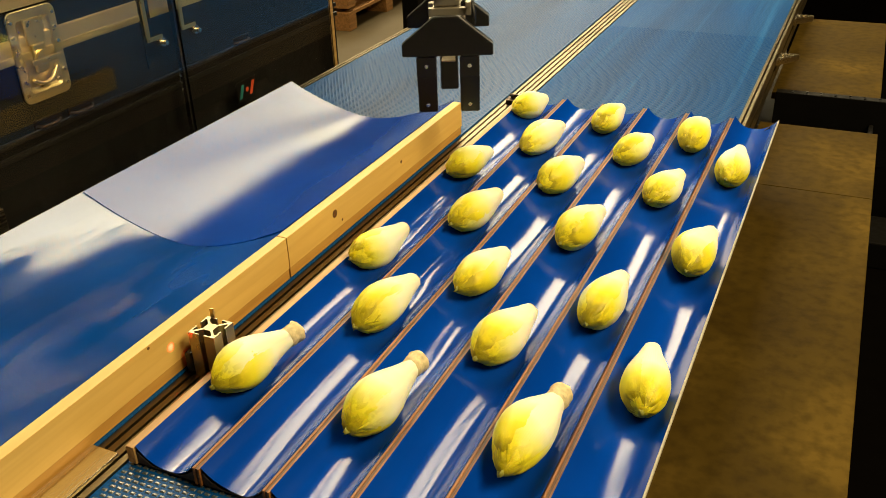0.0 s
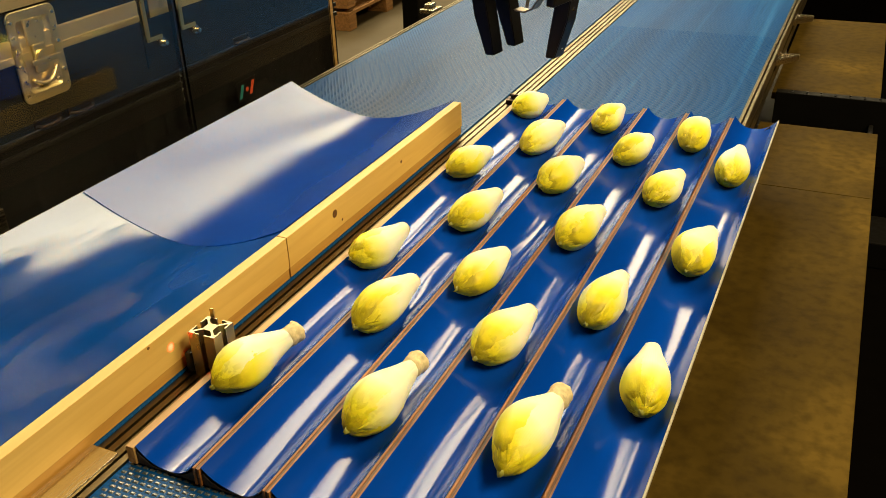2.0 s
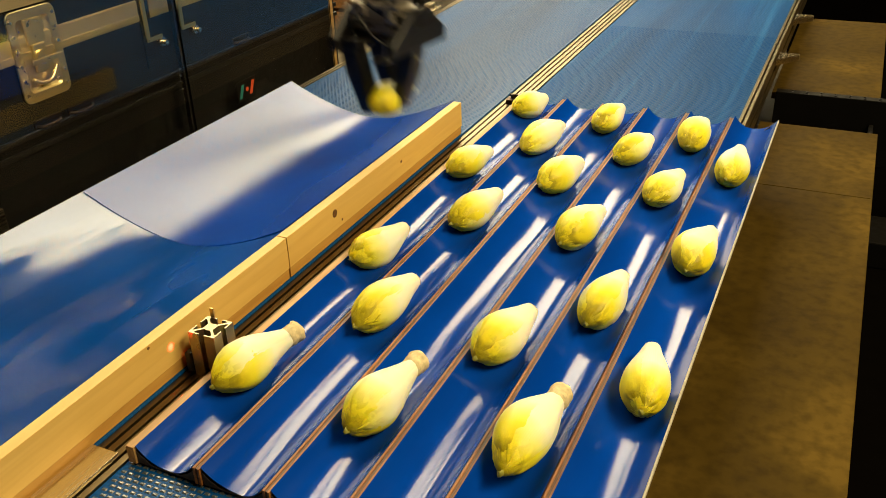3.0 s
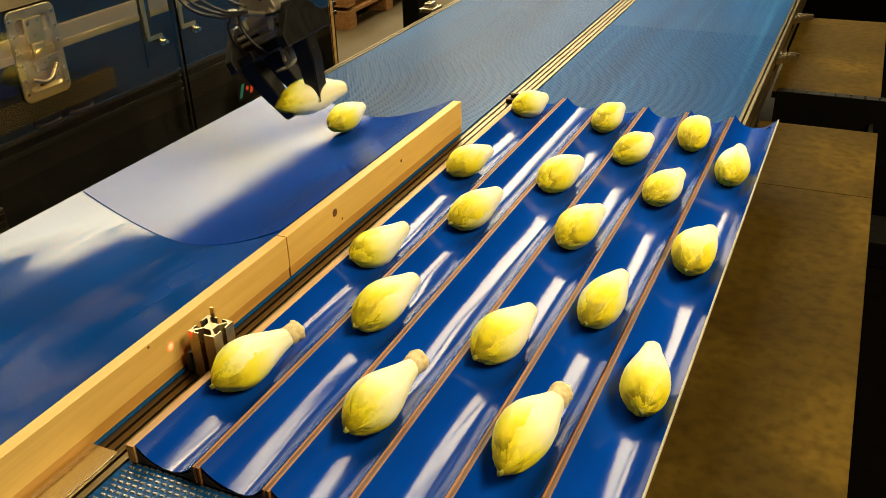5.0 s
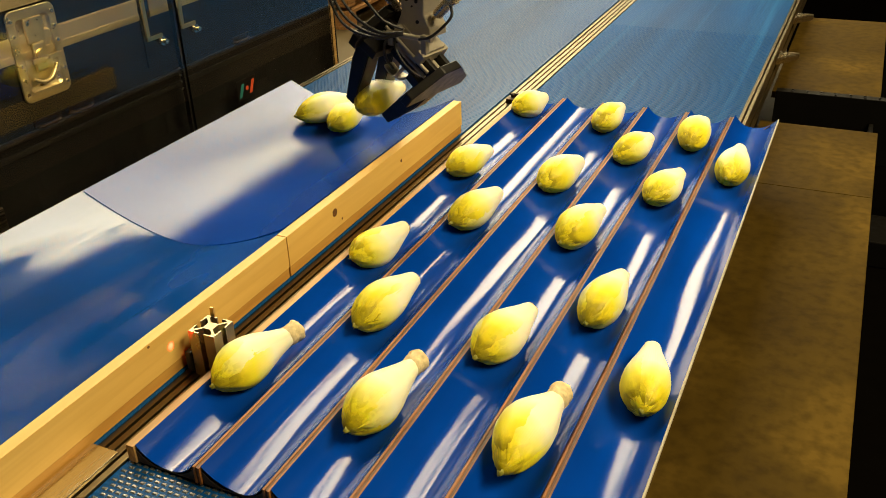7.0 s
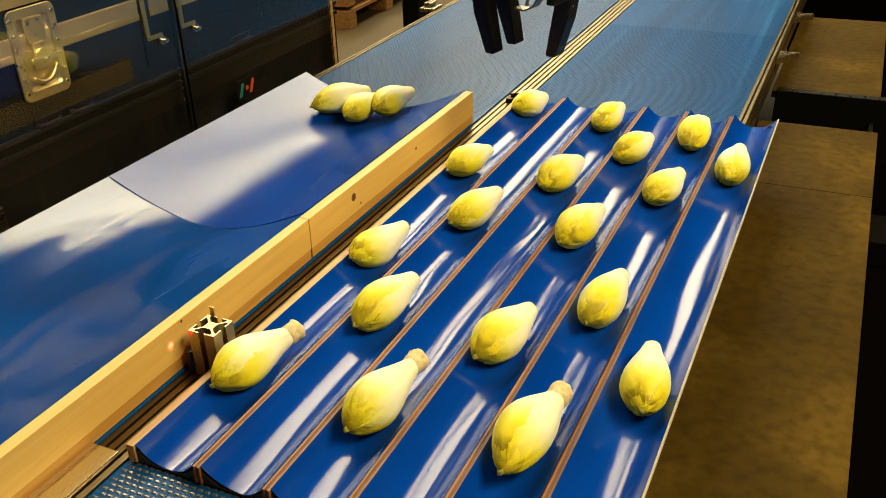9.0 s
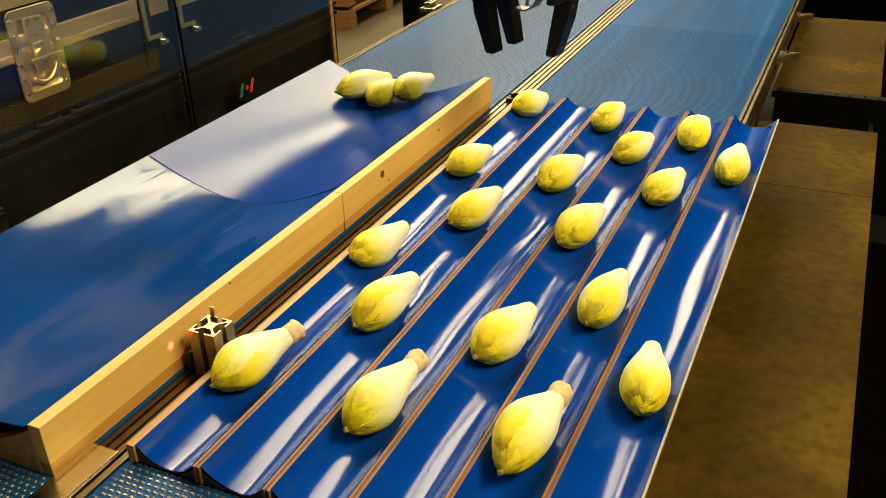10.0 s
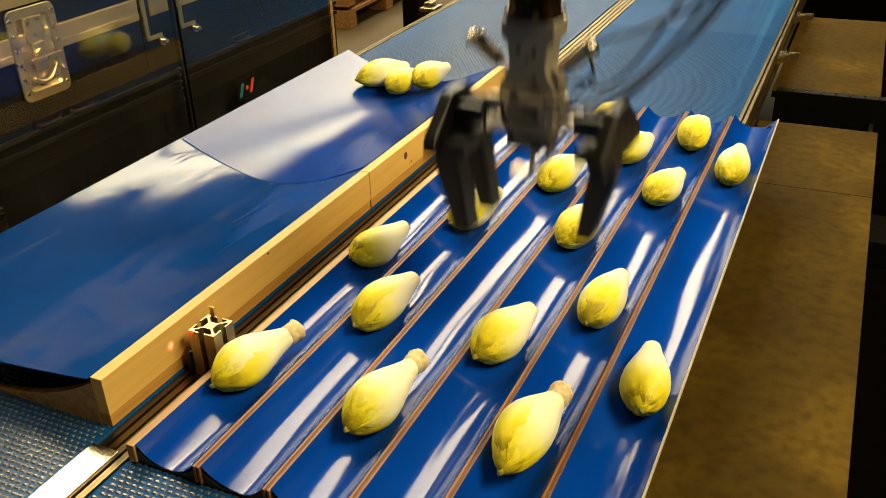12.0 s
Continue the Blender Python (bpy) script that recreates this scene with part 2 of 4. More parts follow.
def tube(bm, pts, r, seg=8, steps=8):
    """A round hose through the points."""
    pts = [Vector(p) for p in pts]
    line = []
    ext = [pts[0] * 2 - pts[1]] + pts + [pts[-1] * 2 - pts[-2]]
    for i in range(1, len(ext) - 2):
        p0, p1, p2, p3 = ext[i - 1:i + 3]
        for k in range(steps):
            t = k / steps
            line.append(0.5 * (2 * p1 + (p2 - p0) * t + (2 * p0 - 5 * p1 + 4 * p2 - p3) * t * t + (3 * p1 - p0 - 3 * p2 + p3) * t ** 3))
    line.append(pts[-1])
    rings = []
    for i, p in enumerate(line):
        d = (line[min(i + 1, len(line) - 1)] - line[max(i - 1, 0)]).normalized()
        side = d.cross(Vector((0.3, 0.2, 0.93))).normalized()
        up = side.cross(d)
        rings.append([bm.verts.new(p + r * (math.cos(a) * side + math.sin(a) * up)) for a in (2 * math.pi * k / seg for k in range(seg))])
    for a, b in zip(rings, rings[1:]):
        for k in range(seg):
            bm.faces.new((a[k], a[(k + 1) % seg], b[(k + 1) % seg], b[k]))
    bm.faces.new(rings[0][::-1])
    bm.faces.new(rings[-1])


def bent_sheet(x0, x1, y0, y1, bottom, top, thick, seed, wave, nx=16, ny=48, calm=None, low0=None, rough=0.3, power=0.0, sway=0.0):
    """A plastic sheet hung in an arc between two edges, a little wavy."""
    bm = bmesh.new()
    w = (x1 - x0) / 2
    grids = []
    for side in (0, 1):
        g = []
        for j in range(ny + 1):
            y = y0 + (y1 - y0) * j / ny
            still = 1.0 if calm is None else min(1.0, abs(y - calm) / 0.25 + 0.02)
            base = bottom if low0 is None else low0 + (bottom - low0) * min(1.0, j / ny * 1.02) ** 1.6
            s = top - base
            r = (w * w + s * s) / (2 * s)
            half = math.asin(min(1, w / r))
            row = []
            for i in range(nx + 1):
                a = -half + 2 * half * i / nx
                n = noise.noise(Vector((a * 1.6 * w * 8 + seed * 7.3, y * 3.1, seed)))
                n2 = noise.noise(Vector((a * 2.0 + seed * 3.1, y * 11.0, seed + 5)))
                rr = r - side * thick + still * wave * (n + rough * n2) * math.cos(a / half * 1.5) + sway * noise.noise(Vector((seed * 5.7, y * 6.0, 0.5))) * math.sin(math.pi * a / half)
                if power:
                    # pressed into the trough the sheet keeps nearly straight flanks
                    u = -1 + 2 * i / nx
                    z = base + s * ((u * u + 0.02) ** (power / 2) - 0.02 ** (power / 2)) / (1.02 ** (power / 2) - 0.02 ** (power / 2))
                    row.append(bm.verts.new(((x0 + x1) / 2 + w * u, y, z + side * thick + r - rr - side * thick)))
                else:
                    row.append(bm.verts.new(((x0 + x1) / 2 + rr * math.sin(a), y, base + r - rr * math.cos(a))))
            g.append(row)
        grids.append(g)
    low, up = grids
    for j in range(ny):
        for i in range(nx):
            f = bm.faces.new((up[j][i], up[j][i + 1], up[j + 1][i + 1], up[j + 1][i]))
            f.smooth = True
            f = bm.faces.new((low[j][i], low[j + 1][i], low[j + 1][i + 1], low[j][i + 1]))
            f.smooth = True
    def copy(v):
        return bm.verts.new(v.co)
    for lo, hi in (([r for r in low[0]], [r for r in up[0]]), (low[ny][::-1], up[ny][::-1]), ([g[0] for g in low][::-1], [g[0] for g in up][::-1]), ([g[nx] for g in low], [g[nx] for g in up])):
        lo, hi = [copy(v) for v in lo], [copy(v) for v in hi]
        for i in range(len(lo) - 1):
            bm.faces.new((lo[i], lo[i + 1], hi[i + 1], hi[i]))
    return bm


def arc_rib(bm, x0, x1, floor_z, bottom, top, thick, y, n=14):
    """An upright end board whose top edge follows a hung sheet."""
    w, s = (x1 - x0) / 2, top - bottom
    r = (w * w + s * s) / (2 * s)
    half = math.asin(min(1, w / r))
    xc = (x0 + x1) / 2
    pts = [(x0, floor_z), (x1, floor_z)]
    for i in range(n, -1, -1):
        a = -half + 2 * half * i / n
        pts.append((xc + r * math.sin(a), max(floor_z + 0.002, bottom + r - r * math.cos(a) - 0.0012)))
    prism(bm, pts, thick, pose(0, y, 0))


def slot_profile(bm, x0, x1, y0, y1, z0, z1, axis="y"):
    """An aluminium T-slot bar: body with a groove down each long face."""
    w, h = x1 - x0, z1 - z0
    g, d = 0.2, 0.18
    o = [(0, 0), (0.5 - g / 2, 0), (0.5 - g / 2, d), (0.5 + g / 2, d), (0.5 + g / 2, 0), (1, 0),
         (1, 0.5 - g / 2), (1 - d, 0.5 - g / 2), (1 - d, 0.5 + g / 2), (1, 0.5 + g / 2), (1, 1),
         (0.5 + g / 2, 1), (0.5 + g / 2, 1 - d), (0.5 - g / 2, 1 - d), (0.5 - g / 2, 1), (0, 1),
         (0, 0.5 + g / 2), (d, 0.5 + g / 2), (d, 0.5 - g / 2), (0, 0.5 - g / 2)]
    prism(bm, [(x0 + w * a, z0 + h * b) for a, b in o], y1 - y0, pose(0, (y0 + y1) / 2, 0))


# ---- the hall ----
def hall():
    tagged(link("floor", a_block((-7, -5, -0.1), (7, 13, 0)), FLOOR), "worn brown concrete factory floor", "floor", kind="structure")
    for name, lo, hi in (("wall_north", (-7, 13, 0), (7, 13.2, 5.2)), ("wall_south", (-7, -5.2, 0), (7, -5, 5.2)),
                         ("wall_west", (-7.2, -5.2, 0), (-7, 13.2, 5.2)), ("wall_east", (7, -5.2, 0), (7.2, 13.2, 5.2))):
        tagged(link(name, a_block(lo, hi), DARK_WALL), "dark plain factory hall wall", "wall", kind="structure")
    tagged(link("ceiling", a_block((-7.2, -5.2, 5.2), (7.2, 13.2, 5.3)), DARK_WALL), "dark plain factory hall ceiling", "ceiling", kind="structure")


def nubs(x0, x1, y0, y1, high):
    """Staggered low nubs over a stretch of belt, one mesh."""
    px, py = 0.0095, 0.0075
    rows = np.arange(math.ceil(y0 / py), math.floor(y1 / py))
    cols = np.arange(math.floor(x0 / px) - 1, math.ceil(x1 / px) + 2)
    rr, cc = np.meshgrid(rows, cols, indexing="ij")
    cx = (cc + 0.5 - 0.5 * (np.abs(rr) % 2)) * px
    cy = (rr + 0.5) * py
    keep = (cx > x0 + 0.003) & (cx < x1 - 0.003)
    cx, cy = cx[keep], cy[keep]
    shape = np.array([(-0.0034, -0.0022, 0.0), (0.0034, -0.0022, 0.0), (0.0034, 0.0022, 0.0), (-0.0034, 0.0022, 0.0),
                      (-0.0022, -0.0010, high), (0.0022, -0.0010, high), (0.0022, 0.0010, high), (-0.0022, 0.0010, high)])
    n = len(cx)
    v = np.repeat(shape[None], n, 0)
    v[:, :, 0] += cx[:, None]
    v[:, :, 1] += cy[:, None]
    v[:, :, 2] += ZB
    f = np.array([(4, 5, 6, 7), (0, 1, 5, 4), (1, 2, 6, 5), (2, 3, 7, 6), (3, 0, 4, 7)])
    f = (f[None] + 8 * np.arange(n)[:, None, None]).reshape(-1, 4)
    return v.reshape(-1, 3).tolist(), f.tolist()


def conveyor(name, x0, x1, y0, y1, rails, label, weave, nub_end):
    c = thing(name, label, "conveyor belt")
    bm = bmesh.new()
    block(bm, (x0, y0, ZB - 0.004), (x1, y1, ZB))
    part("belt", bm, weave, c, "blue nubbed conveyor belt")
    for ya, yb, high, mat in ((-0.45, 0.45, 0.0011, NUB), (0.4501, nub_end, 0.0005, weave)):
        part("nub_texture", nubs(x0 + 0.003, x1 - 0.003, ya, yb, high), mat, c, "rows of small raised nubs")["kind"] = "stuff"
    part("slider_bed", a_block((x0 + 0.002, y0 + 0.01, ZB - 0.03), (x1 - 0.002, y1 - 0.01, ZB - 0.0045)), BLACK_STEEL, c)
    for rx0, rx1, top in rails:
        bm = bmesh.new()
        slot_profile(bm, rx0, rx1, y0, y1, top - 0.08, top)
        part("side_rail", bm, RAIL, c, "gold-toned aluminium side rail")
    for y in (y0 + 0.4, (y0 + y1) / 2, y1 - 0.4):
        for x in (x0 + 0.03, x1 - 0.07):
            part("leg", a_block((x, y, 0), (x + 0.04, y + 0.04, ZB - 0.03), 0.003), BLACK_STEEL, c)
    for y in (y0 + 0.02, y1 - 0.02):
        bm = bmesh.new()
        rod(bm, (x0 + 0.004, y, ZB - 0.034), (x1 - 0.004, y, ZB - 0.034), 0.03, 20)
        part("end_roller", bm, STEEL, c, smooth=False)
    return c


def conveyors():
    conveyor("conveyor", -0.562, -0.068, -1.6, 4.6, [(-0.580, -0.5625, ZB + 0.002), (-0.0675, -0.045, ZB - 0.004)], "long blue belt conveyor with aluminium rails", BELT, 2.4)
    conveyor("conveyor", -0.012, 0.456, -1.6, 4.6, [(-0.034, -0.0125, ZB + 0.003), (0.4565, 0.474, ZB + 0.002)], "long blue belt conveyor carrying the channel tray", BELT_WORN, 2.05)
    tagged(link("cover_plate", a_block((-0.066, -1.5, ZB - 0.002), (-0.027, 0.006, ZB + 0.006), 0.0008), ALU_BRIGHT), "shiny aluminium cover plate between the two belts", "cover plate")
    # small outlet plates fixed along the outer rail
    for y in (1.9, 2.34):
        b = thing("corner_bracket", "ribbed aluminium corner bracket on the conveyor rail", "bracket", pose(0.475, y, ZB - 0.012), group="rail brackets")
        bm = bmesh.new()
        # a flat triangle, ribbed on top, with a shallow rim
        prism(bm, [(0, -0.034), (0.052, 0.034), (0.052, 0.040), (0, 0.040)], 0.014, pose(0, 0, -0.007, -90))
        part("body", bm, ALU, b)
        for k in range(5):
            y1 = 0.036 - 0.0135 * k
            part("rib", a_block((0.001, y1 - 0.0075, 0.0002), (max(0.008, 0.050 - 0.0105 * k), y1, 0.0035), 0.0006), ALU, b)


# ---- the channel tray ----
TRAY_Y0, TRAY_Y1 = 0.0, 14.3 * P


def channel_tray():
    t = thing("channel_tray", "wooden tray with six glossy blue plastic channels", "sorting tray")
    part("base_board", a_block((-0.006, TRAY_Y0 + 0.012, ZB + 0.0005), (6 * P - 0.012, TRAY_Y1 - 0.012, ZB + 0.0035)), EDGE_PLY, t)
    for i in range(7):
        w = 0.007
        x = i * P
        if i == 6:
            part("edge_trim", a_block((x - 0.0014, TRAY_Y0, ZS - 0.0015), (x + 0.0012, TRAY_Y1 + 0.006, ZS + 0.0032), 0.0006), PALE_EDGE, t, "pale edge trim along the outer sheet")
            part("support_strip", a_block((x - 0.0175, TRAY_Y0 + 0.01, ZB + 0.0036), (x - 0.0130, TRAY_Y1 - 0.01, ZB + 0.0085), 0.0005), STRIP, t)
            continue
        if not i:
            part("edge_strip", a_block((x - w, TRAY_Y0 + 0.001, ZB + 0.0036), (x + 0.004, TRAY_Y1, ZS), 0.0008), EDGE_PLY, t, "pale wooden edge strip")
            continue
        # a plywood lath: two pale outer plies on a darker core
        divider = part("divider_strip", a_block((x - 0.0012, TRAY_Y0 + 0.002, ZB + 0.0036), (x + 0.0016, TRAY_Y1 - 0.001, ZS - 0.0008)), CORE, t, "thin brown plywood divider strip")
        part("ply", a_block((x - 0.0046, TRAY_Y0 + 0.001, ZB + 0.0036), (x - 0.0013, TRAY_Y1, ZS), 0.0006), STRIP, divider)
        part("ply", a_block((x + 0.0017, TRAY_Y0 + 0.001, ZB + 0.0036), (x + 0.0044, TRAY_Y1, ZS - 0.0003), 0.0006), STRIP, divider)
    for i in range(6):
        a, b = i * P + 0.0048, (i + 1) * P - (0.0050 if i < 5 else 0.0016)
        part("channel_sheet", bent_sheet(a, b, TRAY_Y0 + 0.004, TRAY_Y1 + 0.006, ZB + 0.0055, ZS - 0.0005 + (0.002 if i > 3 else 0), 0.0012, i + 1, 0.0020, rough=0.06, sway=0.0040 if i < 3 else 0.0026, power=2.5), SHEET, t, "glossy blue bent plastic sheet")
        for y in (TRAY_Y0 + 0.006, TRAY_Y1 - 0.008):
            bm = bmesh.new()
            arc_rib(bm, a - 0.0006, b + (0.0004 if i < 5 else -0.012), ZB + 0.0037, ZB + 0.0042, ZS - 0.0045, 0.005, y)
            part("end_rib", bm, SHADED_WOOD, t, "wooden end rib coloured as in shade")
    return t


# ---- the sliding trough ----
TR_X0, TR_X1, TR_Y0, TR_Y1, TR_SEAM = -0.490, -0.086, -0.216, 1.078, 0.443
TR_TOP, TR_LOW = 0.869, 0.8065


def trough():
    t = thing("collecting_trough", "wide blue plastic trough with pine side boards", "trough")
    for y0, y1 in ((TR_Y0, TR_SEAM - 0.0192), (TR_SEAM - 0.0174, TR_Y1)):
        part("side_board", a_block((TR_X1 + 0.0004, y0, ZB + 0.0185), (TR_X1 + 0.018, y1, TR_TOP + 0.001), 0.0008), PINE, t, "pale pine side board")
        part("bottom_batten", a_block((TR_X1 + 0.0004, y0 + 0.001, ZB + 0.001), (TR_X1 + 0.0168, y1 - 0.001, ZB + 0.018), 0.001), BATTEN, t)
        part("rear_board", a_block((TR_X0 - 0.012, y0, ZB + 0.001), (TR_X0 - 0.0025, y1, TR_TOP - 0.016), 0.0008), PINE, t)
    part("sheet", bent_sheet(TR_X0, TR_X1, TR_Y0 - 0.004, TR_SEAM + 0.02, TR_LOW, TR_TOP, 0.0012, 21, 0.0028, 34, 60, TR_SEAM, TR_LOW + 0.046, power=1.6), SHEET_CLEAR, t, "glossy blue bent plastic sheet")
    part("sheet", bent_sheet(TR_X0 + 0.002, TR_X1 - 0.001, TR_SEAM, TR_Y1 + 0.004, TR_LOW + 0.0014, TR_TOP + 0.0012, 0.0012, 33, 0.0005, 30, 40, TR_SEAM, power=1.6), SHEET_SATIN, t, "glossy blue bent plastic sheet lapped over the other")
    for y in (TR_Y0 + 0.006, TR_SEAM - 0.03, TR_Y1 - 0.012):
        bm = bmesh.new()
        arc_rib(bm, TR_X0, TR_X1, ZB + 0.001, TR_LOW - 0.0024, TR_TOP - 0.006, 0.012, y, 24)
        part("end_rib", bm, EDGE_PLY, t, "curved plywood rib under the sheet")
    for y, z, r in ((0.562, 0.848, 0.007), (0.583, 0.828, 0.0022), (0.80, 0.846, 0.003), (0.12, 0.866, 0.002)):
        bm = bmesh.new()
        rod(bm, (TR_X1 + 0.0178, y, z), (TR_X1 + 0.0184, y, z), r, 14)
        part("knot", bm, KNOT, t, "dark knot in the pine")
    return t


# ---- chicory ----
LINE = [(0, 0.11), (0.02, 0.22), (0.06, 0.40), (0.14, 0.64), (0.26, 0.88), (0.38, 0.995), (0.46, 1.0), (0.58, 0.93), (0.70, 0.78), (0.80, 0.62), (0.88, 0.50), (0.94, 0.43), (0.98, 0.37), (1.0, 0.30)]


def girth(s):
    s = min(max(s, 0), 1)
    for (a, u), (b, v) in zip(LINE, LINE[1:]):
        if s <= b:
            k = (s - a) / (b - a)
            return u + (v - u) * k
    return LINE[-1][1]


def head_of_chicory(where, length, dia, seed, stump):
    """A head of chicory along y: tip towards -y, root end towards +y."""
    rng = random.Random(seed)
    c = thing("chicory", "pale yellow head of chicory with white base" + (" and cut brown stump" if stump else ""), "chicory", where, group="heads of chicory")
    bend = rng.uniform(-0.006, 0.006)
    fat = rng.uniform(-0.05, 0.05)

    def at(s, a, r):
        y = (s - 0.5) * length
        return (r * math.cos(a) * 1.03 + bend * math.sin(s * math.pi), y, r * math.sin(a) * 0.97)

    def rad(s, a):
        n = noise.noise(Vector((math.cos(a) * 1.3, math.sin(a) * 1.3, s * 2.5 + seed * 3.7)))
        return dia / 2 * girth(s + fat * math.sin(s * math.pi)) * (0.955 + 0.055 * n)

    bm = bmesh.new()
    uv = bm.loops.layers.uv.new("UVMap")
    ns, na = 26, 24
    rings = [[bm.verts.new(at(i / ns, 2 * math.pi * k / na, rad(i / ns, 2 * math.pi * k / na) * 0.985)) for k in range(na)] for i in range(ns + 1)]
    for i in range(ns):
        for k in range(na):
            f = bm.faces.new((rings[i][k], rings[i + 1][k], rings[i + 1][(k + 1) % na], rings[i][(k + 1) % na]))
            for lp, (du, dv) in zip(f.loops, ((0, 0), (0, 1), (1, 1), (1, 0))):
                lp[uv].uv = ((k + du) / na * 3 % 1.0, (i + dv) / ns)
    bm.faces.new(rings[0])
    bm.faces.new(rings[-1][::-1])
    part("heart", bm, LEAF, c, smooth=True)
    start = rng.uniform(0, 6.28)
    leaves = 6
    for j in range(leaves):
        mid = start + j * 2 * math.pi / leaves * 2.4 + rng.uniform(-0.2, 0.2)
        tip = rng.uniform(0.0, 0.05) if j != 3 else rng.uniform(0.05, 0.10)
        wide = rng.uniform(0.95, 1.35)
        lift = 1.0 + 0.0045 * j
        bm = bmesh.new()
        uv = bm.loops.layers.uv.new("UVMap")
        nv, nu = 20, 14
        grid = []
        curl = rng.uniform(0.1, 0.7)
        for i in range(nv + 1):
            q = i / nv
            s = tip + (0.985 - tip) * q
            w = wide * (0.25 + 0.75 * min(1.0, q / 0.22) ** 0.6) * (1.0 - 0.2 * max(0, q - 0.6))
            row = []
            for k in range(nu + 1):
                u = 2 * k / nu - 1
                a = mid + w * u * 0.98
                e = abs(u) ** 4
                r = rad(s, a) * lift + 0.0006 + 0.0007 * (1 - u * u) - 0.0016 * e
                if u > 0.7:
                    r += 0.0016 * curl * (u - 0.7) / 0.3 * (0.3 + math.sin(q * 3.1))
                r += 0.0010 * (1 - q) * noise.noise(Vector((u * 2.0, q * 5, seed + j * 1.7)))
                r += 0.0026 * (1 - q) ** 6 * noise.noise(Vector((u * 5.0 + j, q * 13, seed * 2.3 + j)))
                r -= 0.0032 * (1 - q / 0.07) if q < 0.07 else 0
                ss = s + 0.012 * noise.noise(Vector((u * 3, j, seed))) * (1 - q)
                row.append(bm.verts.new(at(ss, a, r)))
            grid.append(row)
        for i in range(nv):
            for k in range(nu):
                f = bm.faces.new((grid[i][k], grid[i + 1][k], grid[i + 1][k + 1], grid[i][k + 1]))
                for lp, (du, dv) in zip(f.loops, ((0, 0), (0, 1), (1, 1), (1, 0))):
                    lp[uv].uv = ((k + du) / nu, tip + (1 - tip) * (i + dv) / nv)
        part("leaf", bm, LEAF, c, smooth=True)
    # crumpled point where the leaf ends meet
    bm = bmesh.new()
    bmesh.ops.create_cone(bm, cap_ends=True, segments=9, radius1=0.0042, radius2=0.0016, depth=0.007, matrix=pose(0, -length / 2 - 0.0008, 0, 90))
    for vert in bm.verts:
        vert.co += Vector([rng.uniform(-0.0016, 0.0016) for k in range(3)])
    part("leaf_point", bm, LEAF_POINT, c, "crumpled olive leaf point", smooth=True)
    bm = bmesh.new()
    r0 = dia / 2 * (0.43 if stump else 0.36)
    ext = 0.020 if stump else 0.003
    n = 16
    prev = None
    for i, (dy, k) in enumerate(((-0.004, 0.9), (0.0, 1.0), (ext * 0.25, 1.06 if stump else 0.96), (ext * 0.45, 0.97 if stump else 0.9), (ext * 0.7, 1.1 if stump else 0.75), (ext * 0.9, 1.05 if stump else 0.6), (ext, 0.8 if stump else 0.5), (ext * 0.93, 0.4))):
        ring = []
        for q in range(n):
            a = 2 * math.pi * q / n
            jit = 1 + 0.24 * noise.noise(Vector((math.cos(a) * 2, math.sin(a) * 2, i * 1.3 + seed)))
            ring.append(bm.verts.new((r0 * k * jit * math.cos(a), length / 2 + dy - 0.001, r0 * k * jit * math.sin(a))))
        if prev:
            for q in range(n):
                bm.faces.new((prev[q], ring[q], ring[(q + 1) % n], prev[(q + 1) % n]))
        prev = ring
    bm.faces.new(prev[::-1])
    part("stump", bm, STUMP, c, "rough cut root end", smooth=True)
    return c


# x, y, heading clockwise from the belt's run, length
HEADS = [(0.039, 0.193, 11, 0.150), (0.036, 0.525, 14, 0.135), (0.039, 0.876, 17, 0.131), (0.036, 1.218, 24, 0.110),
         (0.128, 0.373, 8, 0.150), (0.128, 0.693, 11, 0.150), (0.126, 1.039, 11, 0.160),
         (0.223, 0.188, 6, 0.158), (0.218, 0.503, 10, 0.140), (0.216, 0.878, 14, 0.142), (0.218, 1.193, 8, 0.135),
         (0.308, 0.361, 11, 0.142), (0.310, 0.690, 11, 0.146), (0.307, 1.041, 17, 0.132),
         (0.406, 0.191, 6, 0.160), (0.404, 0.491, 5, 0.148), (0.400, 0.887, 12, 0.138), (0.402, 1.155, 3, 0.148),
         (0.498, 0.333, -8, 0.140), (0.496, 0.676, 5, 0.146), (0.492, 1.027, 1, 0.155)]
LIE = ZB + 0.0345          # height of a head's axis in a channel
made_heads = []


def heads():
    for i, (x, y, turn, length) in enumerate(HEADS):
        dia = 0.062 if length > 0.14 else 0.059
        stump = i in (0, 7, 14)
        cut = 0.022 if stump else 0.010
        a = radians(turn)
        made_heads.append(head_of_chicory(pose(x - math.sin(a) * cut / 2, y - math.cos(a) * cut / 2, LIE, 0, (i * 67) % 360, -turn), length - cut, dia, i + 1, stump))


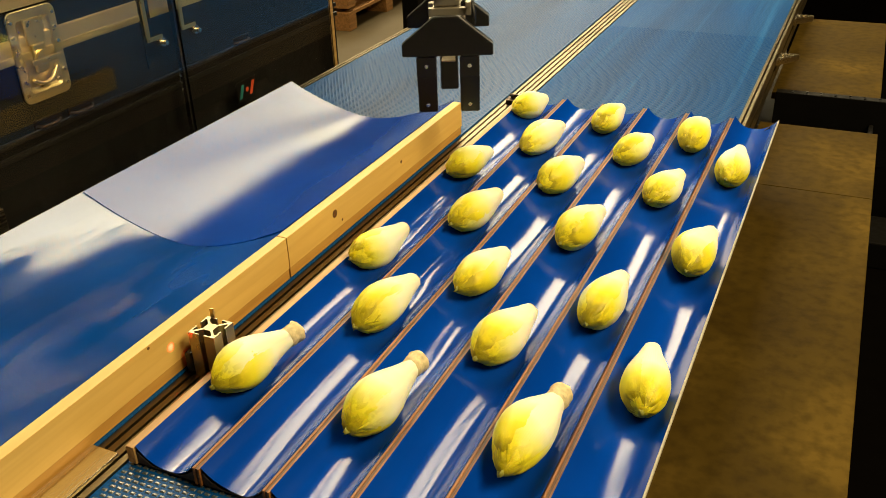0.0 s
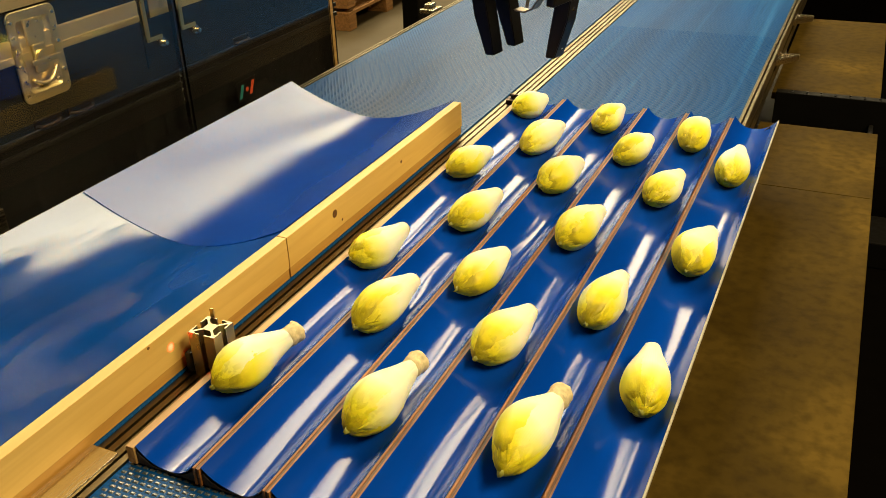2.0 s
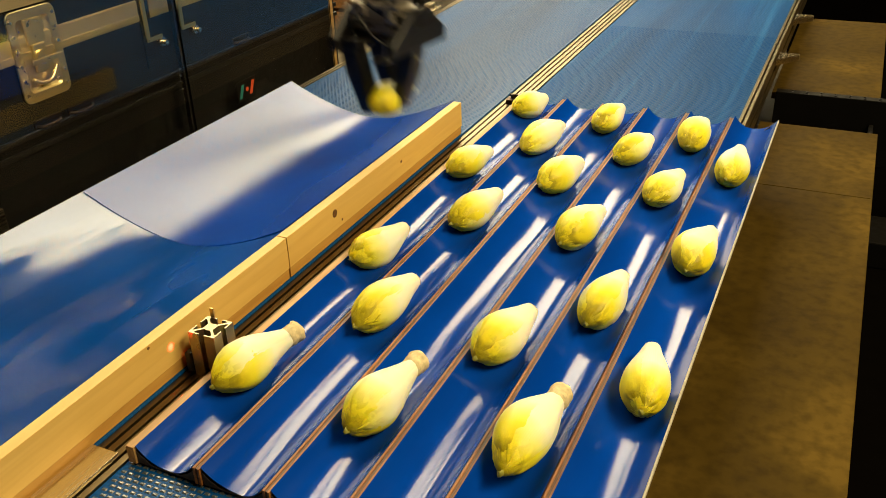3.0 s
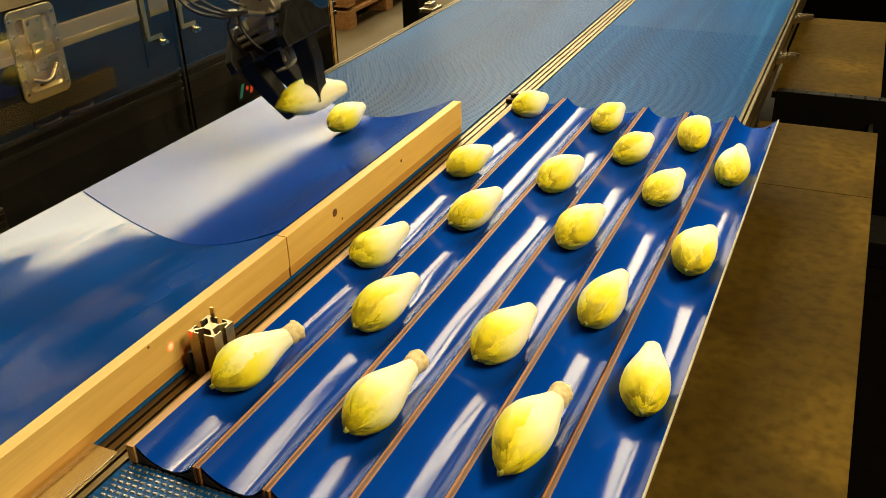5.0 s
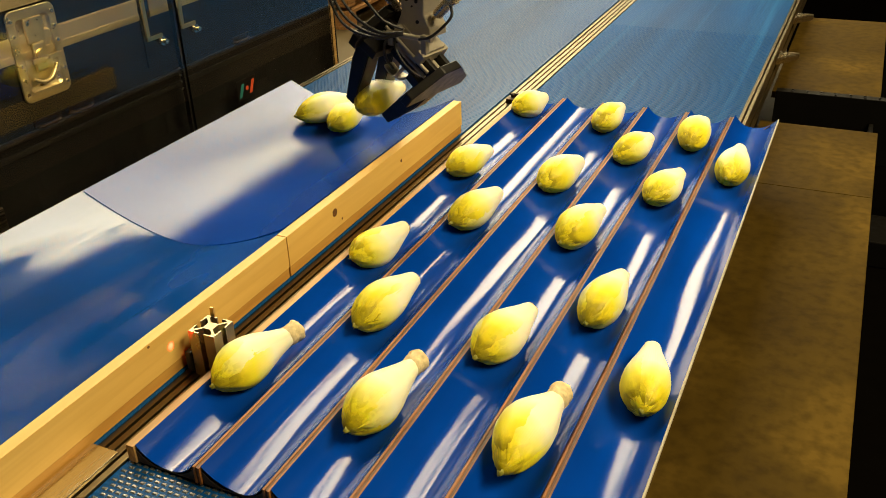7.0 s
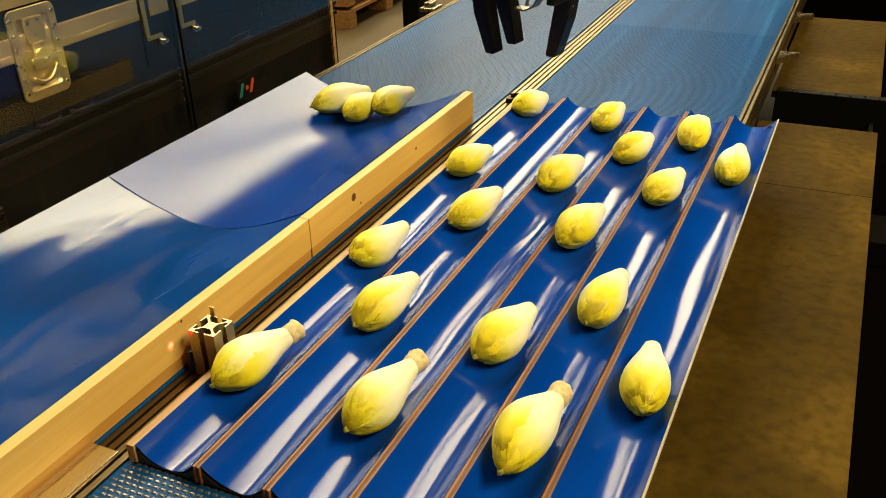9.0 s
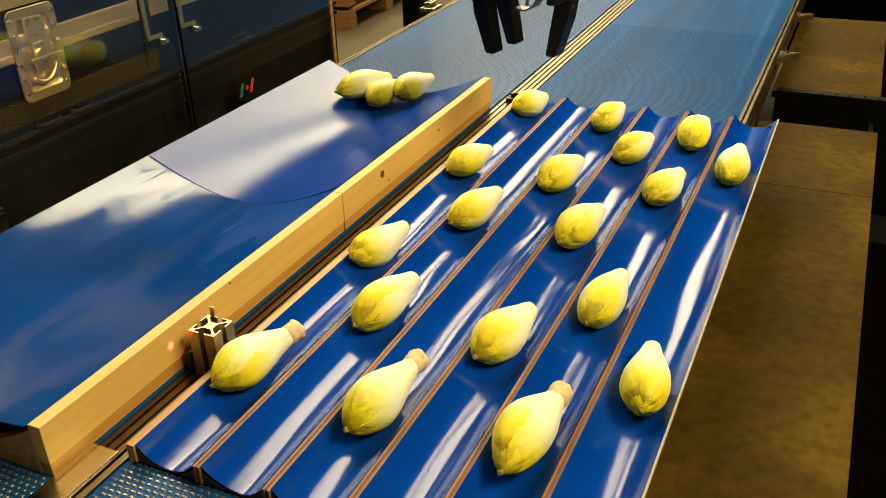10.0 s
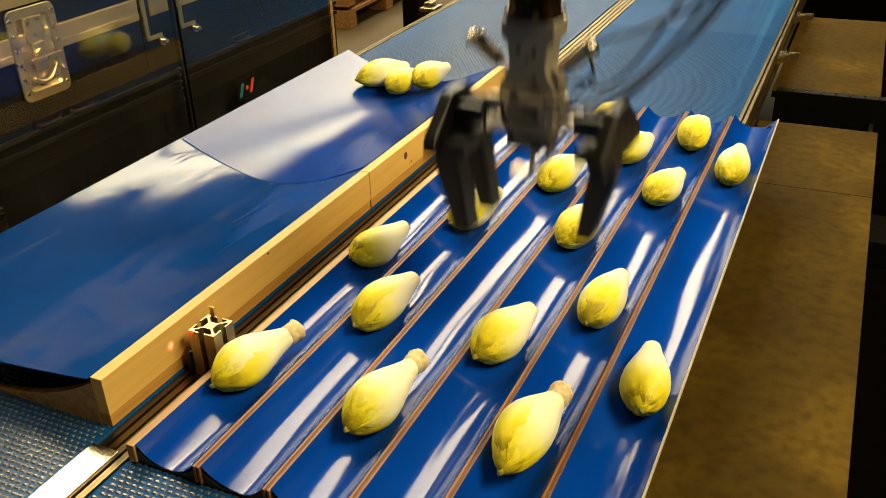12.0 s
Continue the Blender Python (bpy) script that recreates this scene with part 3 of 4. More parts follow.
# ---- the sensor post between the belts ----
def sensor_post():
    s = thing("sensor_post", "short aluminium profile post holding a black light sensor", "sensor")
    bm = bmesh.new()
    side = [(-20, 20), (-4.1, 20), (-4.1, 18), (-13, 18), (-13, 15.2), (-5.2, 7.4), (5.2, 7.4), (13, 15.2), (13, 18), (4.1, 18), (4.1, 20)]
    ring = [(u * c + v * d, v * c - u * d) for c, d in ((1, 0), (0, 1), (-1, 0), (0, -1)) for u, v in side]
    prism(bm, [(u / 1000, v / 1000) for u, v in ring], 0.0925, pose(-0.030, 0.192, ZB + 0.01625, 90))
    part("post", bm, ALU_POST, s, "slotted aluminium post")
    part("sensor", a_block((-0.0605, 0.169, ZB + 0.001), (-0.0512, 0.192, ZB + 0.030), 0.002), BLACK, s, "small black light sensor")
    part("clamp", a_block((-0.0600, 0.186, ZB + 0.0305), (-0.0502, 0.204, ZB + 0.040), 0.001), STEEL, s)
    part("tag", a_block((-0.046, 0.2125, ZB + 0.045), (-0.040, 0.2145, ZB + 0.075), 0.0004), BRASS, s)
    bm = bmesh.new()
    rod(bm, (-0.0605, 0.176, ZB + 0.022), (-0.0612, 0.176, ZB + 0.022), 0.0022, 12)
    part("diode", bm, RED_GLOW, s, "glowing red diode")
    data = bpy.data.lights.new("sensor_beam", "SPOT")
    data.energy, data.color, data.spot_size, data.spot_blend, data.shadow_soft_size = 1.3, (1.0, 0.03, 0.05), radians(22), 1.0, 0.001
    beam = new("sensor_beam", data)
    beam.matrix_world = look((-0.040, 0.158, ZB + 0.056), (-0.0675, 0.156, ZB + 0.045))


# ---- the brown side table ----
def side_table():
    t = thing("side_table", "dark brown worn plate table beside the conveyor", "table")
    z = ZS - 1.3 * P
    for y0, y1 in ((-1.2, 13.76 * P), (13.78 * P, 17.95 * P), (20.55 * P, 29.7 * P)):
        part("top_plate", a_block((0.478, y0, z - 0.018), (8.19 * P, y1, z), 0.0012), TABLE, t, "brown stained plate")
    part("cross_beam", a_block((0.478, 18.3 * P, z - 0.36), (1.6, 20.1 * P, z - 0.29), 0.004), BLACK_STEEL, t)
    part("hole_rail", a_block((0.49, 20.2 * P, z - 0.16), (1.6, 20.52 * P, z + 0.012), 0.002), BLACK_STEEL, t, "dark perforated steel rail")
    for k in range(14):
        bm = bmesh.new()
        x, y = 0.53 + 0.034 * (k // 2) * 1.0, 20.29 * P + 0.013 * (k % 2)
        rod(bm, (x, y, z + 0.011), (x, y, z + 0.0135), 0.0032, 10)
        part("rivet", bm, BLACK, t)
    part("side_panel", a_block((8.0 * P, -1.2, 0.0), (8.12 * P, 29.7 * P, z - 0.05), 0.002), BLACK_STEEL, t, "black steel side panel")
    for y in (-1.1, 1.2, 2.5):
        part("leg", a_block((0.70, y, 0), (0.735, y + 0.035, z - 0.0185), 0.002), BLACK_STEEL, t)
    # the low box beside the table is added; it stands for unlit floor
    for lo, hi, label in (((0.775, -1.5, 0.0), (2.3, 5.5, 0.35), "low black box added for the darkness beside the table"), ((0.40, 3.35, 0.0), (0.76, 3.9, 0.82), "black steel cabinet behind the table")):
        c = thing("dark_box", label, "cabinet")
        part("plinth", a_block((lo[0] + 0.02, lo[1] + 0.02, 0.0), (hi[0] - 0.02, hi[1] - 0.02, 0.08)), SHADE_BLACK, c)
        part("body", a_block((lo[0], lo[1], 0.081), (hi[0], hi[1], hi[2] - 0.021), 0.006), SHADE_BLACK, c)
        part("lid", a_block((lo[0] - 0.004, lo[1] - 0.004, hi[2] - 0.02), (hi[0] + 0.004, hi[1] + 0.004, hi[2]), 0.004), SHADE_BLACK, c)


# ---- guard panels and the flight case behind them ----
GX = -8.44 * P
RIDGE = 0.866


def guard():
    g = thing("guard_screen", "clear plastic guard screen bolted along the conveyor", "guard screen")
    for y0, y1 in ((-0.5, 11.63 * P - 0.002), (11.66 * P + 0.002, 18.86 * P)):
        pane = part("pane", a_block((GX - 0.003, y0, 0.58), (GX + 0.003, y1, 1.46)), PLEXI, g, "clear glossy plastic pane")
        pane.visible_shadow = False
    part("joint_post", a_block((GX - 0.016, 11.58 * P, 0.3), (GX - 0.004, 11.71 * P, 1.46), 0.001), BLACK_STEEL, g)
    part("end_post", a_block((GX - 0.006, 18.87 * P, 0.0), (GX + 0.006, 18.99 * P, 1.46), 0.002), EDGE_PLY, g, "pale wooden end post")
    part("front_post", a_block((GX - 0.02, 5.1 * P, 0.0), (GX + 0.006, 5.36 * P, ZS - 0.55 * P), 0.002), ALU, g)
    part("bottom_rail", a_block((GX - 0.030, -0.5, 0.52), (GX + 0.004, 18.86 * P, 0.579), 0.002), BLACK_STEEL, g)
    # door clips with a domed bolt
    for y, z in ((10.96 * P, ZS + 1.52 * P), (12.24 * P, ZS + 1.52 * P)):
        bm = bmesh.new()
        block(bm, (GX + 0.0032, y - 0.046, z + 0.009), (GX + 0.007, y + 0.002, z + 0.018), 0.001)
        block(bm, (GX + 0.0032, y - 0.048, z + 0.018), (GX + 0.007, y - 0.037, z + 0.13), 0.001)
        part("door_clip", bm, ZINC, g, "bent steel door clip")
        bm = bmesh.new()
        rod(bm, (GX + 0.003, y, z), (GX + 0.008, y, z), 0.010, 18)
        rod(bm, (GX + 0.008, y, z), (GX + 0.018, y, z), 0.0055, 12)
        part("bolt", bm, ALU_BRIGHT, g, "bright domed bolt")
    for k in range(4):
        bm = bmesh.new()
        z = ZS + (0.70 - 0.18 * k) * P
        rod(bm, (GX + 0.003, 11.39 * P, z), (GX + 0.0055, 11.39 * P, z), 0.0028, 10)
        part("screw", bm, ALU_BRIGHT, g)
    # coloured maker's shapes low on the pane
    y, z = 14.02 * P, ZS - 0.64 * P
    plate = part("badge", a_block((GX + 0.0032, y - 0.040, z - 0.026), (GX + 0.0042, y + 0.040, z + 0.026)), BLACK, g, "black badge with coloured shapes")
    for mat, o in ((TEAL, [(-0.036, -0.018), (-0.024, -0.018), (-0.010, 0.015), (-0.022, 0.015)]), (ORANGE, [(0.008, -0.016), (0.020, -0.016), (0.034, 0.017), (0.022, 0.017)])):
        bm = bmesh.new()
        prism(bm, o, 0.0008, pose(GX + 0.0047, y, z, 0, 0, 90))
        part("badge_bar", bm, mat, plate)
    bm = bmesh.new()
    rod(bm, (GX + 0.0043, y, z), (GX + 0.0051, y, z), 0.006, 16)
    part("badge_dot", bm, ORANGE, plate)


def flight_case():
    x = GX - 0.045
    c = thing("flight_case", "black flight case with aluminium bands and recessed latch", "flight case")
    part("body", a_block((x - 0.5, -0.9, 0.25), (x, 1.80, 1.42), 0.006), CASE, c, "black laminate case body")
    for y0, y1, z in ((-0.9, 10.80 * P, ZS + 2.23 * P), (11.2 * P, 1.80, ZS + 2.23 * P)):
        bm = bmesh.new()
        block(bm, (x + 0.0005, y0, z - 0.019), (x + 0.004, y1, z + 0.028), 0.0008)
        block(bm, (x + 0.004, y0, z - 0.016), (x + 0.0058, y1, z - 0.004), 0.0006)
        block(bm, (x + 0.004, y0, z + 0.008), (x + 0.0058, y1, z + 0.026), 0.0006)
        part("band", bm, BAND, c, "grooved aluminium band")
    part("upper_band", a_block((x + 0.0005, -0.9, ZS + 3.12 * P), (x + 0.005, 0.96, ZS + 3.42 * P), 0.001), BAND, c)
    part("stile", a_block((x + 0.0005, 10.82 * P, 0.9), (x + 0.005, 11.18 * P, 1.44), 0.001), CASE, c)
    # low black ridges and small pull handles
    for z in (RIDGE, RIDGE - 0.028):
        part("ridge", a_block((x + 0.0005, -0.9, z - 0.006), (x + 0.007, 1.80, z + 0.006), 0.002), BLACK, c, "glossy black ridge strip")
    for y in (0.67, 0.76, 1.32):
        bm = bmesh.new()
        tube(bm, [(x + 0.001, y - 0.03, RIDGE + 0.012), (x + 0.012, y - 0.018, RIDGE + 0.010), (x + 0.012, y + 0.018, RIDGE + 0.010), (x + 0.001, y + 0.03, RIDGE + 0.012)], 0.0045)
        block(bm, (x + 0.0005, y - 0.036, RIDGE + 0.007), (x + 0.004, y + 0.036, RIDGE + 0.024), 0.001)
        part("pull_handle", bm, BRONZE, c, "small dark pull handle")
    # recessed latch: dished plate, handle and keeper
    y0, y1, z0, z1 = 6.95 * P, 8.27 * P, ZS + 1.10 * P, ZS + 3.08 * P
    bm = bmesh.new()
    xs = x + 0.0062
    def rounded(inset, xx, r):
        pts = []
        for cy, cz, a0 in ((y1 - inset - r, z1 - inset - r, 0), (y0 + inset + r, z1 - inset - r, 90), (y0 + inset + r, z0 + inset + r, 180), (y1 - inset - r, z0 + inset + r, 270)):
            for k in range(6):
                a = radians(a0 + 18 * k)
                pts.append(bm.verts.new((xx, cy + r * math.cos(a), cz + r * math.sin(a))))
        return pts
    loops = [rounded(0, xs - 0.002, 0.016), rounded(0, xs + 0.001, 0.016), rounded(0.001, xs + 0.002, 0.015), rounded(0.018, xs + 0.002, 0.010), rounded(0.022, xs - 0.002, 0.008), rounded(0.027, xs - 0.0045, 0.006)]
    for a, b in zip(loops, loops[1:]):
        for k in range(24):
            bm.faces.new((a[k], a[(k + 1) % 24], b[(k + 1) % 24], b[k]))
    bm.faces.new(loops[-1])
    latch = part("latch", bm, ZINC, c, "zinc recessed butterfly latch")
    ym, zm = (y0 + y1) / 2, (z0 + z1) / 2
    bm = bmesh.new()
    block(bm, (xs - 0.003, ym - 0.022, zm + 0.02), (xs + 0.004, ym + 0.022, zm + 0.07), 0.003)
    block(bm, (xs - 0.003, ym - 0.016, zm - 0.035), (xs + 0.006, ym + 0.016, zm + 0.022), 0.004)
    part("hasp", bm, ZINC, latch)
    bm = bmesh.new()
    rod(bm, (xs + 0.004, ym, zm - 0.005), (xs + 0.011, ym, zm - 0.005), 0.014, 18)
    block(bm, (xs + 0.009, ym - 0.030, zm - 0.016), (xs + 0.014, ym + 0.046, zm - 0.006), 0.002)
    part("wing_handle", bm, ZINC, latch)
    bm = bmesh.new()
    tube(bm, [(xs + 0.003, ym - 0.03, zm - 0.045), (xs + 0.006, ym - 0.01, zm - 0.055), (xs + 0.006, ym + 0.012, zm - 0.052), (xs + 0.003, ym + 0.034, zm - 0.030)], 0.004)
    part("wire_loop", bm, ZINC, latch, smooth=True)
    for k in range(6):
        for yy in (y0 + 0.009, y1 - 0.009):
            bm = bmesh.new()
            zz = z0 + 0.018 + (z1 - z0 - 0.036) * k / 5
            rod(bm, (xs + 0.002, yy, zz), (xs + 0.0042, yy, zz), 0.0036, 10)
            part("rivet", bm, ALU_BRIGHT, latch)


def background():
    # a stack of pallets on the floor behind the guard
    for k in range(3):
        p = thing("pallet", "worn wooden pallet stacked on the hall floor", "pallet", pose(-2.78, 5.05, 0.145 * k, 0, 0, 2), group="stacked pallets")
        for y in (-0.55, 0.0, 0.55):
            part("skid", a_block((-0.4, y - 0.05, 0.0), (0.4, y + 0.05, 0.02), 0.002), PALLET, p)
            for xx in (-0.33, 0, 0.33):
                part("block", a_block((xx - 0.07, y - 0.05, 0.021), (xx + 0.07, y + 0.05, 0.098), 0.002), PALLET, p)
        for q in range(6):
            part("board", a_block((-0.4 + 0.137 * q, -0.6, 0.099), (-0.4 + 0.137 * q + 0.115, 0.6, 0.12), 0.002), PALLET, p)
    tagged(link("steel_column", a_block((-0.95, 2.52, 0.0), (-0.88, 2.64, 3.0), 0.004), BLACK_STEEL), "black square steel column behind the conveyor", "column")
    j = thing("rail_clamp", "small aluminium clamp on the conveyor rail", "clamp", pose(-0.60, 2.06, ZB - 0.004))
    bm = bmesh.new()
    block(bm, (-0.03, -0.035, 0.0), (0.02, 0.035, 0.014), 0.003)
    block(bm, (-0.02, -0.02, 0.014), (0.005, 0.02, 0.028), 0.003)
    part("body", bm, ALU, j)
    # a small dark screw clamp at the far end of the middle rail
    j = thing("screw_clamp", "small dark screw clamp on the middle rail", "clamp", pose(-0.036, 1.31, ZB - 0.003))
    bm = bmesh.new()
    block(bm, (-0.016, -0.018, 0.0), (0.014, 0.018, 0.012), 0.002)
    rod(bm, (-0.004, 0.0, 0.010), (-0.004, 0.0, 0.020), 0.006, 12)
    rod(bm, (-0.012, 0.0, 0.018), (0.008, 0.0, 0.018), 0.0035, 10)
    part("body", bm, BRONZE, j)


# ---- the picking robot ----
def robot():
    """The robot's moving head. Its origin lies between the fingertips."""
    r = thing("picking_robot", "delta picking robot with black three-finger gripper", "robot arm")
    # platform with three pairs of rods
    bm = bmesh.new()
    rod(bm, (0, 0, 0.331), (0, 0, 0.346), 0.041, 30)
    rod(bm, (0, 0, 0.346), (0, 0, 0.381), 0.037, 30)
    rod(bm, (0, 0, 0.381), (0, 0, 0.413), 0.046, 24)
    for k in range(3):
        block(bm, (0.020, -0.036, 0.387), (0.050, 0.036, 0.413), 0.006, pose(0, 0, 0, 0, 0, 120 * k + ARM))
    part("platform", bm, BRONZE, r, "dark bronze-brown platform ring")
    for k in range(4):
        bm = bmesh.new()
        rod(bm, pose(0, 0, 0, 0, 0, 90 * k + 20) @ Vector((0.041, 0, 0.3385)), pose(0, 0, 0, 0, 0, 90 * k + 20) @ Vector((0.044, 0, 0.3385)), 0.005, 12)
        part("ring_screw", bm, GREY_ALU, r)
    for k in range(3):
        m = pose(0, 0, 0, 0, 0, 120 * k + ARM)
        up = Vector((0.42, 0.0, 0.58)).normalized()
        d = m.to_3x3() @ up
        for side in (-0.036, 0.036):
            a = m @ Vector((0.048, side, 0.401))
            bm = bmesh.new()
            rod(bm, a - d * 0.006, a + d * 0.072, 0.0165, 18, 0.0165)
            rod(bm, a + d * 0.070, a + d * 0.080, 0.0182, 18, 0.0182)
            bmesh.ops.create_uvsphere(bm, u_segments=18, v_segments=10, radius=0.0205, matrix=Matrix.Translation(a))
            part("rod_end", bm, GREY_ALU, r, "bronze-grey ball joint sleeve", smooth=False)
            bm = bmesh.new()
            rod(bm, a + d * 0.080, a + d * 0.72, 0.0125, 16)
            part("arm_rod", bm, CARBON, r, "black carbon rod", smooth=True)
            # clamp with its screw on the sleeve
            bm = bmesh.new()
            n = m.to_3x3() @ Vector((0, 1 if side > 0 else -1, 0))
            c = a + d * 0.052
            rod(bm, c, c + n * 0.024, 0.006, 12)
            rod(bm, c + n * 0.020, c + n * 0.026, 0.009, 6)
            part("sleeve_screw", bm, BRASS, r)
        # two springs draw the pair of sleeves together
        for far in (0.046, 0.066):
            bm = bmesh.new()
            mid = m @ Vector((0.048, 0.0, 0.401)) + d * far
            n = m.to_3x3() @ Vector((0, 1, 0))
            for q in range(13):
                c = mid + n * (0.0036 * (q - 6))
                rod(bm, c - n * 0.0011, c + n * 0.0011, 0.0078, 12)
            rod(bm, mid - n * 0.026, mid + n * 0.026, 0.0045, 10)
            part("joint_spring", bm, COPPER, r, "copper-coloured coil spring")
    # fittings crowded on the platform
    for k in range(5):
        bm = bmesh.new()
        p = pose(0, 0, 0, 0, 0, 72 * k + 10) @ Vector((0.026, 0, 0.413))
        rod(bm, p, p + Vector((0, 0, 0.020 + 0.008 * (k % 3))), 0.0075, 6)
        q = p + Vector((0, 0, 0.018 + 0.008 * (k % 3)))
        rod(bm, q, q + Vector((0.014 * math.cos(k * 2.1), 0.014 * math.sin(k * 2.1), 0.016)), 0.006, 12)
        part("hose_fitting", bm, BRASS if k % 2 else ZINC, r, "small brass hose fitting")
    for k in range(2):
        bm = bmesh.new()
        o = pose(0, 0, 0, 0, 0, 200 * k + 60)
        tube(bm, [o @ Vector(v) for v in ((0.02, 0, 0.426), (0.034, 0.006, 0.471), (0.012, 0.018, 0.503), (-0.014, 0.008, 0.471), (-0.02, 0, 0.426))], 0.0055)
        part("hose_loop", bm, BRASS, r, "short bent brass pipe", smooth=True)
    bm = bmesh.new()
    rod(bm, (0, 0, 0.413), (0, 0, 0.471), 0.016, 16)
    rod(bm, (0, 0, 0.471), (0, 0, 0.80), 0.0105, 14)
    part("turning_shaft", bm, BRONZE, r, "dark telescopic turning shaft")
    # the turning wrist
    bm = bmesh.new()
    o = [(-0.040, 0.303), (-0.041, 0.330), (0.041, 0.330), (0.040, 0.303), (0.031, 0.296), (0.028, 0.262), (0.043, 0.234), (0.043, 0.216), (-0.043, 0.216), (-0.043, 0.234), (-0.028, 0.262), (-0.031, 0.296)]
    prism(bm, o, 0.056)
    bmesh.ops.bevel(bm, geom=list(bm.edges), offset=0.002, segments=1, affect="EDGES")
    wrist = part("wrist", bm, STEEL, r, "milled aluminium wrist housing")
    bm = bmesh.new()
    block(bm, (-0.040, -0.026, 0.158), (0.040, 0.026, 0.186), 0.003)
    block(bm, (-0.040, -0.030, 0.184), (0.040, 0.030, 0.2155), 0.003)
    block(bm, (-0.046, -0.040, 0.194), (-0.030, 0.040, 0.212), 0.002)
    block(bm, (0.024, -0.042, 0.186), (0.044, 0.042, 0.208), 0.002)
    block(bm, (-0.066, -0.012, 0.168), (0.066, 0.012, 0.182), 0.002)
    for y in (-0.036, 0.036):
        rod(bm, (-0.066, y, 0.170), (0.066, y, 0.170), 0.004, 10)
        rod(bm, (-0.066, y, 0.184), (0.066, y, 0.184), 0.004, 10)
    base = part("gripper_base", bm, STEEL, wrist, "aluminium gripper base with guide pins")
    for sx in (-1, 1):
        bm = bmesh.new()
        a, b = Vector((sx * 0.032, -0.006, 0.248)), Vector((sx * 0.088, -0.012, 0.296))
        rod(bm, a, a + (b - a) * 0.35, 0.004, 10)
        rod(bm, a + (b - a) * 0.3, b, 0.0115, 16)
        rod(bm, b, b + (b - a) * 0.08, 0.0135, 16)
        block(bm, (sx * 0.088 - 0.009, -0.024, 0.286), (sx * 0.088 + 0.009, 0.000, 0.305), 0.002)
        part("air_cylinder", bm, ALU, wrist, "small aluminium air cylinder")
    bm = bmesh.new()
    rod(bm, (-0.055, -0.046, 0.220), (0.060, -0.046, 0.220), 0.0055, 12)
    block(bm, (0.036, -0.052, 0.190), (0.050, -0.040, 0.228), 0.002)
    block(bm, (-0.050, -0.052, 0.196), (-0.038, -0.040, 0.226), 0.002)
    part("valve_block", bm, STEEL, wrist)
    for x, z, rr in ((-0.013, 0.289, 0.004), (0.011, 0.287, 0.004), (0.012, 0.246, 0.004), (0.000, 0.276, 0.0022)):
        bm = bmesh.new()
        rod(bm, (x, -0.0295, z), (x, -0.0275, z), rr, 12)
        part("screw", bm, BLACK, wrist)
    # the supply hoses swing round the wrist; points from their joint at the valve
    loose = []
    for out, low, tall in ((0.0, 0.0, 0.0), (0.016, -0.006, 0.02), (-0.030, 0.022, -0.03), (0.026, -0.012, 0.05)):
        bm = bmesh.new()
        tube(bm, [(0.004, 0.0, low * 0.3), (-0.045 - out * 0.4, -0.008, 0.004 + low), (-0.100 - out, 0.0, 0.042 + low), (-0.140 - out, 0.015, 0.115 + tall), (-0.150 - out, 0.03, 0.22 + tall), (-0.130 - out, 0.05, 0.40), (-0.05, 0.06, 0.60)], 0.0029)
        h = part("hose", bm, RUBBER, wrist, "black air hose", smooth=True)
        h.matrix_local = pose(*HOSE_JOINT)
        loose.append(h)
    for h in ([(0.088, -0.018, 0.290), (0.100, -0.034, 0.266), (0.070, -0.056, 0.232), (0.035, -0.054, 0.220)],
              [(-0.028, -0.056, 0.222), (-0.020, -0.060, 0.190), (0.004, -0.058, 0.160), (0.030, -0.048, 0.140)],
              [(-0.040, -0.054, 0.222), (-0.054, -0.058, 0.196), (-0.052, -0.056, 0.168), (-0.044, -0.046, 0.146)]):
        bm = bmesh.new()
        tube(bm, h, 0.0030)
        part("hose", bm, RUBBER, wrist, "black air hose", smooth=True)
    bm = bmesh.new()
    tube(bm, [(0.098, -0.014, 0.306), (0.16, 0.0, 0.328), (0.24, 0.02, 0.372), (0.32, 0.05, 0.44), (0.38, 0.08, 0.54)], 0.0029)
    part("hose", bm, RUBBER, wrist, "black air hose", smooth=True)
    # black cross guide between the jaws, under the base
    bm = bmesh.new()
    block(bm, (-0.034, -0.024, 0.134), (0.034, 0.024, 0.157), 0.004)
    for x in (-0.022, 0.0, 0.022):
        rod(bm, (x, -0.028, 0.146), (x, -0.022, 0.146), 0.005, 12)
    guide = part("cross_guide", bm, BLACK, wrist, "black cross guide with grey screws")
    # bent steel tongue that steadies the head from above
    bm = bmesh.new()
    prism(bm, [(0.034, 0.140), (0.030, 0.118), (0.016, 0.098), (-0.006, 0.088), (-0.030, 0.090), (-0.034, 0.094), (-0.008, 0.0915), (0.013, 0.1015), (0.0265, 0.120), (0.030, 0.140)], 0.030)
    rod(bm, (0.010, -0.020, 0.134), (0.006, -0.022, 0.104), 0.004, 10)
    tongue = part("press_tongue", bm, STEEL, wrist, "bent bright steel tongue", smooth=False)
    # jaws: each a pivoting bracket with its fingers
    jaws = []
    for sx, fingers in ((-1, (-0.046, 0.046)), (1, (0.0,))):
        bm = bmesh.new()
        # seen from outside the bracket is house-shaped, with a foot turned in below
        plate = [(-0.096, -0.052), (0.096, -0.052), (0.096, -0.026), (0.027, 0.030), (-0.027, 0.030), (-0.096, -0.026)]
        prism(bm, plate, 0.020, pose(sx * 0.034, 0, 0, 0, 0, 90))
        bmesh.ops.bevel(bm, geom=list(bm.edges), offset=0.002, segments=1, affect="EDGES")
